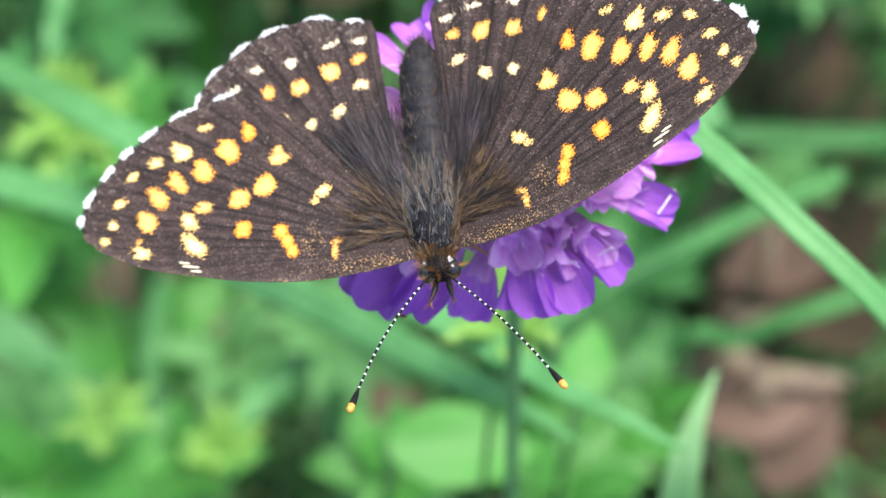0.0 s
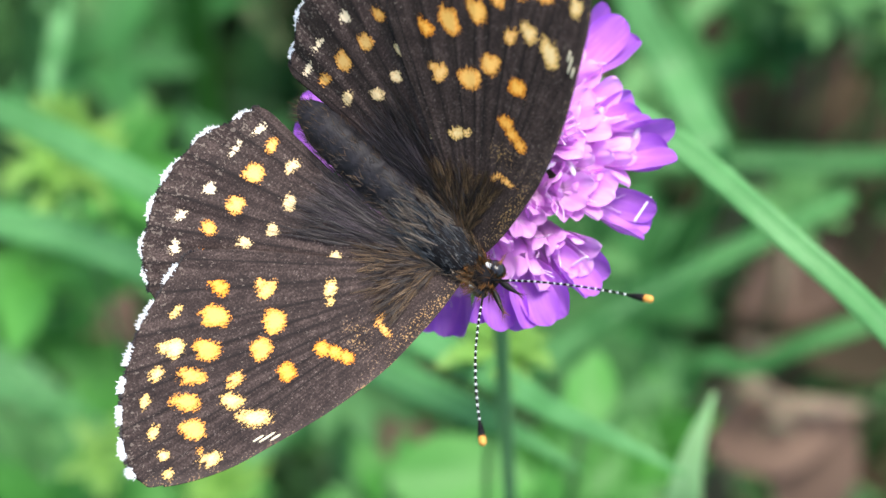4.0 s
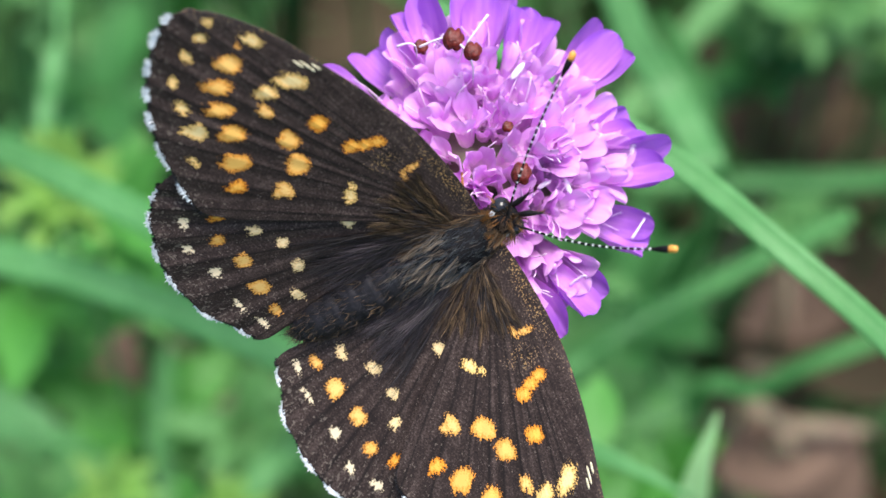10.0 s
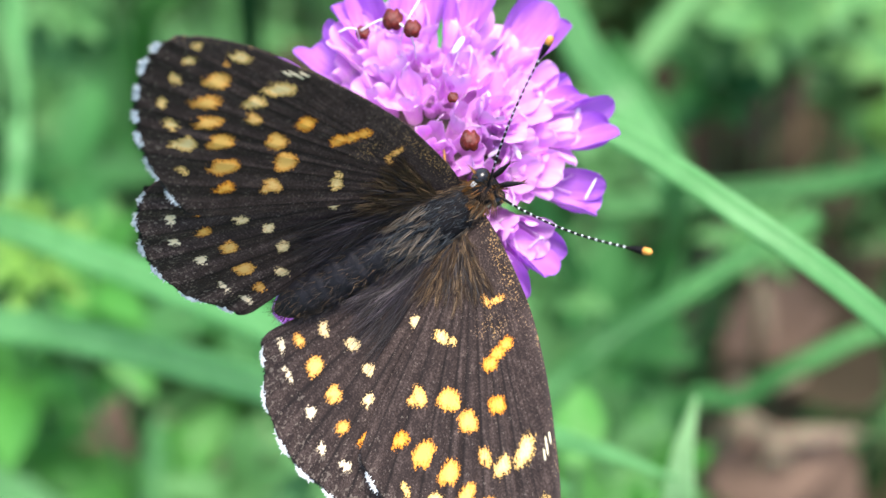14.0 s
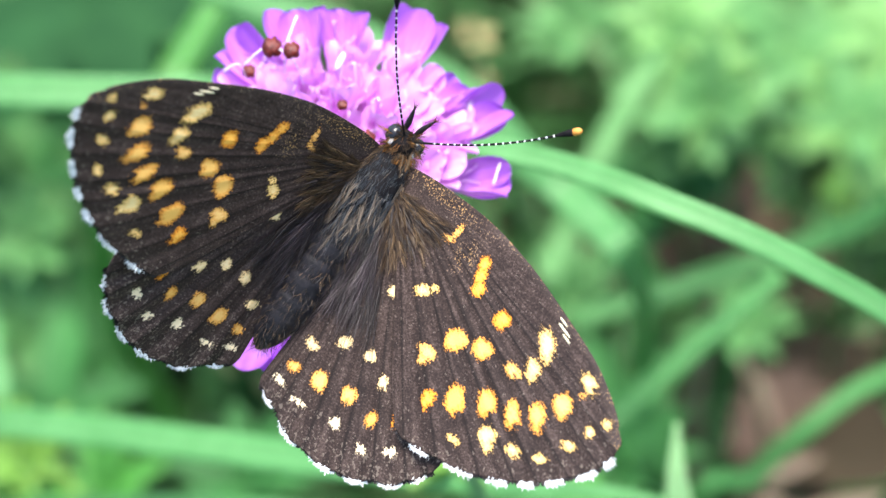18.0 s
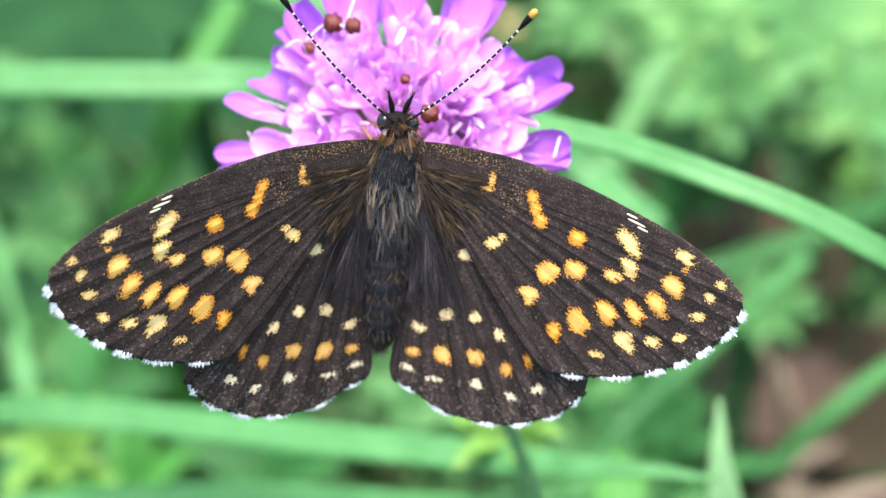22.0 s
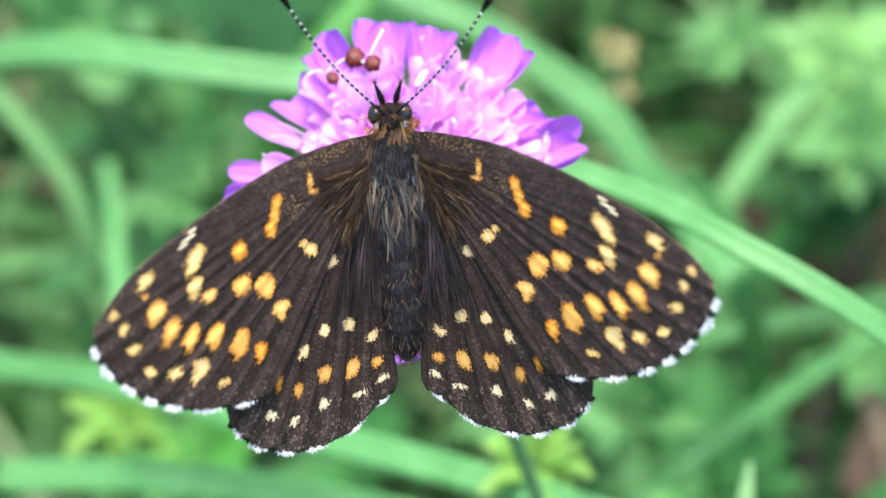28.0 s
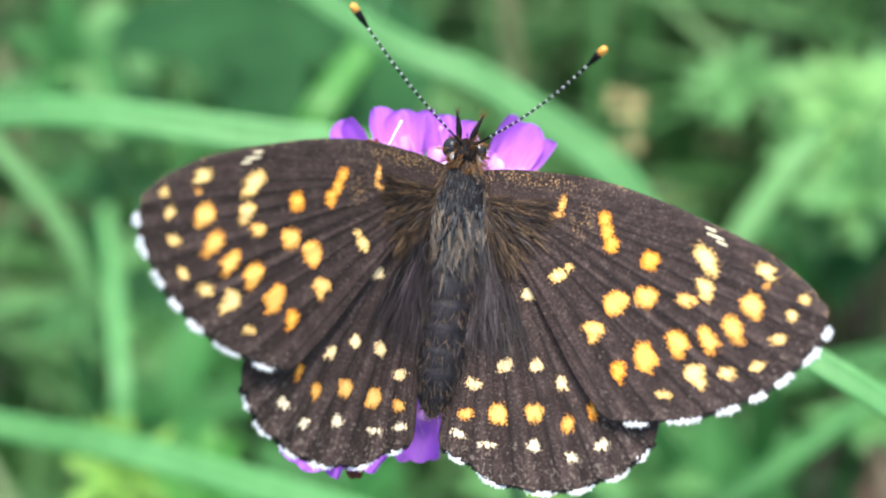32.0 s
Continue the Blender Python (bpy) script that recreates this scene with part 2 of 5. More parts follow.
def turf_material():
    m, nt, b = material("turf", 0.55, 0.3)
    geo = nt.nodes.new("ShaderNodeNewGeometry")
    col = ramp(nt, geo.outputs["Random Per Island"], (0.0, (0.017, 0.050, 0.014)), (0.35, (0.053, 0.150, 0.040)), (0.75, (0.107, 0.280, 0.087)), (0.9, (0.182, 0.340, 0.128)), (1.0, (0.300, 0.210, 0.151)))
    nt.links.new(col, b.inputs["Base Color"])
    tr = nt.nodes.new("ShaderNodeBsdfTranslucent")
    nt.links.new(col, tr.inputs[0])
    ms = nt.nodes.new("ShaderNodeMixShader")
    ms.inputs[0].default_value = 0.25
    nt.links.new(b.outputs[0], ms.inputs[1])
    nt.links.new(tr.outputs[0], ms.inputs[2])
    nt.links.new(ms.outputs[0], nt.nodes["Material Output"].inputs[0])
    return m


TURF = turf_material()
SOIL, soil_nt, soil_b = material("soil", 0.95, 0.1)
earth = ramp(soil_nt, noise_of(soil_nt, 25, 4.0), (0.3, (0.03, 0.026, 0.014)), (0.7, (0.11, 0.07, 0.048)))
moss = ramp(soil_nt, noise_of(soil_nt, 9, 6.0), (0.3, (0.02, 0.05, 0.012)), (0.55, (0.05, 0.11, 0.028)), (0.8, (0.10, 0.16, 0.05)))
where = soil_nt.nodes.new("ShaderNodeTexCoord")
span = soil_nt.nodes.new("ShaderNodeVectorMath")
span.operation = "LENGTH"
soil_nt.links.new(where.outputs["Object"], span.inputs[0])
patch = calc(soil_nt, "ADD", span.outputs["Value"], calc(soil_nt, "MULTIPLY_ADD", noise_of(soil_nt, 6, 4.0), 0.5, -0.25))
soil_nt.links.new(mix(soil_nt, ramp(soil_nt, patch, (0.3, (0, 0, 0)), (0.6, (1, 1, 1))), earth, moss), soil_b.inputs["Base Color"])
bumped(soil_nt, soil_b, noise_of(soil_nt, 75, 3.0), 0.6, 0.003)


# ---- builders ----
def mesh_of(name, verts, faces, mat, smooth=True):
    me = bpy.data.meshes.new(name)
    me.from_pydata([tuple(v) for v in verts], [], [tuple(f) for f in faces])
    me.materials.append(mat)
    if smooth:
        me.polygons.foreach_set("use_smooth", [True] * len(me.polygons))
    me.update()
    return me


def part(name, me, parent, m=None, label=""):
    ob = new(name, me)
    ob.parent = parent
    if m is not None:
        ob.matrix_local = m
    return tagged(ob, label)


def thing(name, m, label, category, group="", kind=""):
    ob = new(name)
    ob.matrix_world = m
    ob.empty_display_size = 0.005
    return tagged(ob, label, category, group, kind)


def spline(ctrl, n, closed=False):
    c = np.array(ctrl, float)
    k = len(c)
    if closed:
        c = np.vstack([c[-1], c, c[0], c[1]])
        segs = k
    else:
        c = np.vstack([2 * c[0] - c[1], c, 2 * c[-1] - c[-2]])
        segs = k - 1
    t = np.linspace(0, segs, n, endpoint=not closed)
    i = np.minimum(t.astype(int), segs - 1)
    u = (t - i)[:, None]
    p0, p1, p2, p3 = c[i], c[i + 1], c[i + 2], c[i + 3]
    return 0.5 * (2 * p1 + (p2 - p0) * u + (2 * p0 - 5 * p1 + 4 * p2 - p3) * u**2 + (3 * p1 - p0 - 3 * p2 + p3) * u**3)


def tube(path, radii, sides=8):
    path = np.array(path, float)
    tang = np.gradient(path, axis=0)
    tang /= np.linalg.norm(tang, axis=1)[:, None] + 1e-12
    verts, faces = [], []
    ref = np.array([0.3, 0.5, 0.8])
    for p, t, r in zip(path, tang, radii):
        a = np.cross(t, ref)
        a /= np.linalg.norm(a)
        b = np.cross(t, a)
        for k in range(sides):
            w = 2 * math.pi * k / sides
            verts.append(p + r * (a * math.cos(w) + b * math.sin(w)))
    n = len(path)
    for i in range(n - 1):
        for k in range(sides):
            k2 = (k + 1) % sides
            faces.append((i * sides + k, i * sides + k2, (i + 1) * sides + k2, (i + 1) * sides + k))
    faces.append(tuple(range(sides))[::-1])
    faces.append(tuple((n - 1) * sides + k for k in range(sides)))
    return verts, faces


def lathe(profile, sides=24, squash=1.0):
    """Rings along y: rows of (y, radius, z lift)."""
    verts, faces = [], []
    for y, r, z in profile:
        for k in range(sides):
            a = 2 * math.pi * k / sides
            verts.append((r * math.cos(a), y, z + squash * r * math.sin(a)))
    for i in range(len(profile) - 1):
        for k in range(sides):
            k2 = (k + 1) % sides
            faces.append((i * sides + k2, i * sides + k, (i + 1) * sides + k, (i + 1) * sides + k2))
    faces.append(tuple(range(sides)))
    faces.append(tuple((len(profile) - 1) * sides + k for k in range(sides))[::-1])
    return verts, faces


def strands(name, roots, ways, lengths, width, mat, droop=0.25, seed=1, wild=0.25, tuft=1):
    """Thin tapering hairs as one mesh; tuft: how many hairs lean together."""
    rng = np.random.default_rng(seed)
    roots, ways = np.array(roots, float), np.array(ways, float)
    lengths = np.asarray(lengths, float)
    n = len(roots)
    apart = np.zeros((n, 3))
    lead = np.arange(n)
    if tuft > 1:
        lead = rng.integers(0, max(1, n // tuft), n)
        apart = rng.normal(0, 0.075 * MM, (n, 3))
    lean, bow, shade = rng.normal(0, wild, (n, 3)), rng.normal(0, droop, (n, 3)), rng.random(n)
    roots, ways, lengths = roots[lead], ways[lead], (lengths[lead] * rng.uniform(0.8, 1.1, n)).reshape(-1, 1)
    ways = ways / np.linalg.norm(ways, axis=1)[:, None] + lean[lead] + rng.normal(0, 0.05, (n, 3))
    ways /= np.linalg.norm(ways, axis=1)[:, None]
    side = np.cross(ways, rng.normal(0, 0.35, (n, 3)) + [0, 0, 1])
    side /= np.linalg.norm(side, axis=1)[:, None] + 1e-9
    bend = bow[lead]
    tone = np.clip(0.6 * shade[lead] + 0.4 * rng.random(n), 0, 1)
    rings = []
    for s, wd in ((0, 1.0), (0.35, 0.9), (0.7, 0.6), (1.0, 0.12)):
        c = roots + apart * (1 - 0.75 * s) + ways * lengths * s + bend * lengths * s * s
        rings += [c - side * width * wd * 0.5, c + side * width * wd * 0.5]
    verts = np.stack(rings, 1).reshape(-1, 3)
    base = np.arange(n)[:, None] * 8
    faces = np.concatenate([base + np.array([[2 * j, 2 * j + 1, 2 * j + 3, 2 * j + 2]]) for j in range(3)])
    me = mesh_of(name, verts.tolist(), faces.tolist(), mat, False)
    me.attributes.new("tone", "FLOAT", "POINT").data.foreach_set("value", np.repeat(tone, 8).astype(np.float32))
    return me


# ---- the butterfly ----
# Wing outlines in millimetres from the hinge: outwards, forwards.
FORE_OUT = [(-0.35, 0.70), (0.95, 1.12), (3.38, 1.24), (5.76, 1.15), (8.46, 0.66), (11.19, -0.12), (13.66, -0.96), (15.35, -1.84), (16.50, -2.67), (17.18, -3.49), (17.10, -4.40), (16.74, -5.19), (15.97, -6.10), (15.03, -7.03), (13.80, -7.85), (12.43, -8.54), (10.90, -9.01), (9.09, -9.37), (7.63, -9.32), (5.99, -7.72), (3.97, -5.07), (2.23, -2.59), (0.50, -0.75)]
HIND_OUT = [(0.66, -0.45), (2.31, -2.08), (4.85, -4.70), (7.73, -6.77), (9.79, -8.59), (10.11, -9.54), (9.76, -10.59), (9.07, -11.51), (7.97, -12.21), (6.85, -12.82), (5.70, -13.13), (4.26, -13.24), (2.65, -13.09), (1.40, -12.52), (0.44, -12.17), (-0.10, -11.62), (-0.09, -10.38), (0.15, -8.35), (0.36, -5.84), (0.47, -2.84), (0.53, -1.09)]
# Spots: place, two radii, turn, and warmth of the colour.
FORE_DISC = [(6.33, -0.56, 0.39, 0.37, -86, 0.75), (6.52, -1.11, 0.44, 0.37, -73, 0.75), (6.79, -1.66, 0.47, 0.39, -77, 0.75), (4.19, -0.10, 0.46, 0.17, -94, 0.45), (3.99, -0.65, 0.36, 0.16, 17, 0.45), (4.45, -3.33, 0.47, 0.30, 27, 0.00), (4.86, -2.97, 0.26, 0.20, 36, 0.00), (8.72, -2.15, 0.51, 0.48, -21, 1.00), (7.38, -4.21, 0.57, 0.70, -51, 0.60), (8.76, -3.77, 0.65, 0.52, -1, 0.60), (6.54, -5.50, 0.54, 0.39, -11, 0.40), (6.56, -5.95, 0.25, 0.31, -83, 0.40)]
FORE_POST = [(11.32, -1.78, 0.90, 0.42, -43, 0.04), (11.45, -3.09, 0.62, 0.39, -57, 0.12), (10.63, -3.70, 0.49, 0.32, -11, 0.40), (14.10, -1.96, 0.60, 0.32, -21, 0.0), (14.17, -2.62, 0.16, 0.15, 8, 0.50)]
# Three pale dashes near the front edge.
FORE_DASH = [(11.33, -0.44, 0.31, 0.07, -15, 0.00), (11.58, -0.73, 0.49, 0.07, -15, 0.00), (11.90, -0.99, 0.31, 0.07, -16, 0.00)]
FORE_MID = [(7.97, -7.24, 0.56, 0.37, -73, 0.90), (9.10, -6.46, 0.81, 0.58, -62, 0.65), (10.51, -5.63, 0.76, 0.52, -57, 0.65), (11.92, -5.31, 0.74, 0.44, -51, 0.60), (12.98, -4.66, 0.77, 0.44, -46, 0.60), (13.66, -3.52, 0.67, 0.55, -51, 0.55)]
FORE_RIM = [(10.20, -7.96, 0.39, 0.20, -1, 0.03), (11.49, -6.81, 0.58, 0.48, -21, 0.03), (11.82, -7.19, 0.34, 0.31, -51, 0.03), (12.94, -6.58, 0.42, 0.32, -1, 0.03), (14.26, -6.09, 0.36, 0.24, 17, 0.03), (15.03, -4.79, 0.44, 0.24, 17, 0.03), (15.48, -3.68, 0.31, 0.31, -62, 0.03), (15.95, -2.92, 0.27, 0.24, 8, 0.03)]
HIND_POST = [(1.15, -8.76, 0.40, 0.28, -11, -0.20), (2.53, -7.69, 0.44, 0.31, 27, -0.20), (4.04, -7.50, 0.34, 0.32, -51, -0.20), (5.38, -8.15, 0.38, 0.27, -73, -0.20), (3.20, -4.35, 0.40, 0.30, 8, -0.20)]
HIND_MID = [(1.00, -10.17, 0.40, 0.32, 8, 0.55), (2.56, -9.95, 0.58, 0.50, -73, 0.50), (4.26, -9.63, 0.51, 0.45, -73, 0.50), (5.93, -9.89, 0.47, 0.35, -73, 0.60), (6.98, -9.12, 0.45, 0.25, -73, 0.90)]
HIND_RIM = [(0.79, -11.12, 0.41, 0.16, -11, -0.50), (2.25, -11.41, 0.44, 0.16, 3, -0.50), (4.48, -11.09, 0.32, 0.33, -51, -0.50), (6.28, -11.33, 0.34, 0.23, -11, -0.50), (7.64, -10.52, 0.39, 0.23, 36, -0.50)]
HIND = 0.82
SHIFT = Matrix.Translation((0, -0.7 * MM, 0))


def hinge(side, lift, sweep, height=1.0):
    """The pose of a wing on the thorax: raised by lift, swung forwards by sweep (degrees)."""
    return Matrix.Translation((side * 0.9 * MM, 0, height * MM)) @ Matrix.Rotation(radians(-side * lift), 4, "Y") @ Matrix.Rotation(radians(side * sweep), 4, "Z")


def cell_bounds(edge, root, marks, margin):
    """Where the veins meet the rim, as shares of the outline: half way between the marks."""
    way = edge - root
    a = np.arctan2(way[:, 1], way[:, 0])
    at = []
    for x, y in marks:
        d = np.abs((a - math.atan2(y - root[1], x - root[0]) + math.pi) % (2 * math.pi) - math.pi)
        d[(np.arange(len(edge)) / len(edge) < margin[0] - 0.05) | (np.arange(len(edge)) / len(edge) > margin[1] + 0.05)] = 9
        at.append(d.argmin() / len(edge))
    at = np.sort(at)
    cut = list((at[1:] + at[:-1]) / 2)
    first, last = 2 * at[0] - cut[0], 2 * at[-1] - cut[-1]
    cut = [first] + cut + [last]
    while cut[0] - margin[0] > 0.035:
        cut.insert(0, cut[0] - min(0.05, cut[0] - margin[0]))
    while margin[1] - cut[-1] > 0.035:
        cut.append(cut[-1] + min(0.05, margin[1] - cut[-1]))
    return np.array(cut)


def wing_mesh(name, outline, spots, side, marks, costal, margin, seed):
    rng = np.random.default_rng(seed)
    N = 420
    edge = spline(outline, N, closed=True)
    c0 = np.arange(N) / N
    root = edge[0] * 0.7 + edge[-6] * 0.3
    cuts = cell_bounds(edge, root, marks, margin)
    phase = np.interp(c0, cuts, np.arange(len(cuts)))
    rim = (c0 > cuts[0]) & (c0 < cuts[-1])
    edge = edge * np.where(rim, 1 - (0.008 if costal else 0.014) * (0.5 + 0.5 * np.cos(2 * math.pi * phase)), 1.0)[:, None]
    rad = np.concatenate([[0.015], np.linspace(0.04, 1.0, 130)])
    p = root + rad[:, None, None] * (edge[None] - root)
    x, y = p[..., 0], p[..., 1]
    dist = np.hypot(x - root[0], y - root[1])
    z = 0.10 * np.sin(dist / 17 * math.pi) + 0.02 * np.sin(x * 1.3 + seed) * dist / 15
    col = np.arange(N) / N
    inside = np.clip((col - margin[0] + 0.05) * 30, 0, 1) * np.clip((margin[1] + 0.05 - col) * 30, 0, 1)
    z = z + (0.03 if costal else 0.075) * inside * np.cos(2 * math.pi * phase) * np.clip(dist / 12, 0, 1) ** 2.6
    step = np.linalg.norm(np.roll(edge, -1, 0) - edge, axis=1).mean()
    ends = [int(round(c * N)) % N for c in cuts]
    vein = np.zeros(x.shape)
    for j in ends:
        near = (np.arange(N) - j) * step * rad[:, None]
        vein = np.maximum(vein, np.exp(-(near / 0.105) ** 2) * np.clip(dist / 5 - 0.5, 0, 1))
        z = z + 0.009 * np.exp(-(((np.arange(N) - j) * step * rad[:, None]) / 0.13) ** 2) * np.minimum(1, dist / 3)
    best, warm = np.full(x.shape, 9.0), np.zeros(x.shape)
    for cx, cy, rx, ry, turn, w in spots:
        c, s = math.cos(radians(turn)), math.sin(radians(turn))
        u, v = (x - cx) * c + (y - cy) * s, -(x - cx) * s + (y - cy) * c
        rx, ry = rx * 0.92, ry * 0.92
        wob = 1 + 0.05 * np.sin(2 * np.arctan2(v / ry, u / rx) + cx * 7) + 0.05 * np.sin(3 * np.arctan2(v / ry, u / rx) + cy * 5)
        d = ((np.abs(u / rx) ** 2.3 + np.abs(v / ry) ** 2.3) ** (1 / 2.3) / wob - 1) * min(rx, ry) * 1.1
        # A nick in the outer end, as between two scale rows.
        size = math.sqrt(rx * ry)
        ox, oy = cx - root[0], cy - root[1]
        on = math.hypot(ox, oy)
        nick = np.hypot(x - cx - ox / on * size * 1.15, y - cy - oy / on * size * 1.15)
        d = np.maximum(d, 0.32 * size - nick)
        d = np.clip(d, -0.5, 9)
        near = d < best
        best, warm = np.where(near, d, best), np.where(near, w, warm)
    dust, pale = np.zeros(x.shape), np.zeros(x.shape)
    if costal:
        dust = 0.8 * np.exp(-((y - 0.9 + 0.02 * x) / 0.55) ** 2 - ((x - 2.5) / 3.4) ** 2) + 0.75 * np.exp(-((x - 5.2) / 0.7) ** 2 - ((y + 0.9) / 0.9) ** 2)
        front = np.where(col < margin[0] - 0.02, 1.0, 0.0) * np.exp(-(((1 - rad[:, None]) * np.hypot(*(edge - root).T)) / 0.9) ** 2)
        dust = np.clip(np.maximum(dust, 0.5 * front), 0, 1)
        # Where the front-edge sheen is mixed into the colour, from mid-wing outwards.
        pale = front * np.clip((x - 3) / 4, 0, 1)
    wear = np.where(rim, 1.0, 0.0) * np.exp(-(((1 - rad[:, None]) * np.hypot(*(edge - root).T)) / (1.2 if costal else 2.4)) ** 2) * (0.7 if costal else 1.0)
    rows, cols = x.shape
    verts = np.stack([side * x, y, z], -1).reshape(-1, 3) * MM
    i, j = np.meshgrid(np.arange(rows - 1), np.arange(cols), indexing="ij")
    j2 = (j + 1) % cols
    quad = np.stack([i * cols + j, i * cols + j2, (i + 1) * cols + j2, (i + 1) * cols + j], -1).reshape(-1, 4)
    if side * 1 > 0:
        quad = quad[:, ::-1]
    me = mesh_of(name, verts.tolist(), quad.tolist(), WING)
    for key, val in (("spot", best), ("warm", warm), ("dust", dust), ("vein", vein), ("pale", pale), ("wear", wear), ("ray", np.broadcast_to(np.arange(N) / N * 150.0, x.shape)), ("reach", dist * 0.7)):
        at = me.attributes.new(key, "FLOAT", "POINT")
        at.data.foreach_set("value", np.ascontiguousarray(val, dtype=np.float32).ravel())
    grid = np.stack([side * x, y, z + 0.015], -1) * MM
    return me, edge, [grid[58::6, j] for j in ends], grid, phase


def add_wing(butterfly, name, outline, spots, side, height, marks, costal, margin, seed, label):
    me, edge, lines, grid, cells = wing_mesh(name, outline, spots, side, marks, costal, margin, seed)
    ob = part(name, me, butterfly, hinge(side, 25, 0, height), label)
    ob.modifiers.new("thickness", "SOLIDIFY").thickness = 0.00004
    for path in lines:
        v, f = tube(path, np.linspace(0.012, 0.014, len(path)) * MM, 5)
        part("vein", mesh_of("vein", v, f, VEIN), ob)
    for cx, cy, rx, ry, turn, w in FORE_DASH if costal else ():
        c, s = math.cos(radians(turn)), math.sin(radians(turn))
        run = np.array([(side * (cx + u * rx * c), cy + u * rx * s, 0) for u in np.linspace(-1, 1, 9)]) * MM
        for q in run:
            d = np.hypot(grid[..., 0] - q[0], grid[..., 1] - q[1])
            q[2] = grid[np.unravel_index(d.argmin(), d.shape)][2] + 0.004 * MM
        v, f = tube(run, np.array([0.02, 0.05, 0.06, 0.06, 0.065, 0.06, 0.06, 0.045, 0.02]) * MM, 6)
        part("pale_dash", mesh_of("pale_dash", v, f, DASH), ob)
    rng = np.random.default_rng(seed + 10)
    # White fringe of scales along the outer margin, broken at the veins.
    a, b = margin
    s = np.linspace(a, b, 1200)
    idx = (s * len(edge)).astype(int) % len(edge)
    e, e2 = edge[idx], edge[(idx + 2) % len(edge)]
    tan = e2 - e
    tan /= np.linalg.norm(tan, axis=1)[:, None] + 1e-9
    out = np.stack([-tan[:, 1], tan[:, 0]], 1)
    centre = edge.mean(0)
    out *= np.sign(((e - centre) * out).sum(1))[:, None]
    phase = cells[idx] % 1.0
    keep = (phase > 0.2) & (phase < 0.8) if costal else (phase > 0.16) & (phase < 0.84)
    for nm, sel, mat, ln in (("white_fringe", keep, WHITE_SCALE, 0.30 if costal else 0.22), ("dark_fringe", ~keep, HAIR_DARK, 0.22)):
        e_, o_ = e[sel] + rng.normal(0, 0.04, (sel.sum(), 2)) - out[sel] * 0.1, out[sel]
        roots = np.stack([side * e_[:, 0], e_[:, 1], np.full(len(e_), 0.02) + rng.normal(0, 0.02, len(e_))], 1) * MM
        ways = np.stack([side * o_[:, 0], o_[:, 1], 0 * o_[:, 0] + 0.05], 1)
        part(nm, strands(nm, roots, ways, rng.uniform(0.6, 1.15, len(e_)) * ln * MM, 0.085 * MM, mat, 0.12, seed, 0.14), ob)
    return ob


def wing_hair(ob, side, seed, count, reach, fan, mat, length, name):
    rng = np.random.default_rng(seed)
    r = rng.uniform(0.1, 1, count) ** 0.8 * reach
    a = np.radians(rng.uniform(fan[0], fan[1], count))
    roots = np.stack([side * r * np.cos(a), r * np.sin(a) - 0.3, 0.12 + 0.16 * rng.random(count)], 1) * MM
    ways = np.stack([side * np.cos(a), np.sin(a), np.full(count, 0.05)], 1)
    return part(name, strands(name, roots, ways, rng.uniform(0.6, 1.2, count) * length * MM, 0.022 * MM, mat, 0.09, seed, 0.085, 5), ob)


def ellipsoid(cx, cy, cz, rx, ry, rz, nu=18, nv=12):
    verts, faces = [], []
    for i in range(nv + 1):
        t = math.pi * i / nv
        for k in range(nu):
            a = 2 * math.pi * k / nu
            verts.append((cx + rx * math.sin(t) * math.cos(a), cy + ry * math.cos(t), cz + rz * math.sin(t) * math.sin(a)))
    for i in range(nv):
        for k in range(nu):
            k2 = (k + 1) % nu
            faces.append((i * nu + k, i * nu + k2, (i + 1) * nu + k2, (i + 1) * nu + k))
    return [Vector(v) * MM for v in verts], faces


def body_hair(name, parent, seed, count, centre, radii, span, back, mats, length, lift=0.5, wild=0.22, fan=(10, 170)):
    rng = np.random.default_rng(seed)
    for nm, mat, n in mats:
        th = np.radians(rng.uniform(span[0], span[1], n))
        a = np.radians(rng.uniform(*fan, n))
        nrm = np.stack([np.sin(th) * np.cos(a), np.cos(th), np.sin(th) * np.sin(a)], 1)
        roots = (np.array(centre) + nrm * np.array(radii)) * MM
        ways = nrm * lift + np.array([0, -back, 0])
        part(nm, strands(nm, roots, ways, rng.uniform(0.6, 1.3, n) * length * MM, 0.025 * MM, mat, 0.14, seed + n, wild * 0.75, 6), parent)


FEELER = 9.0


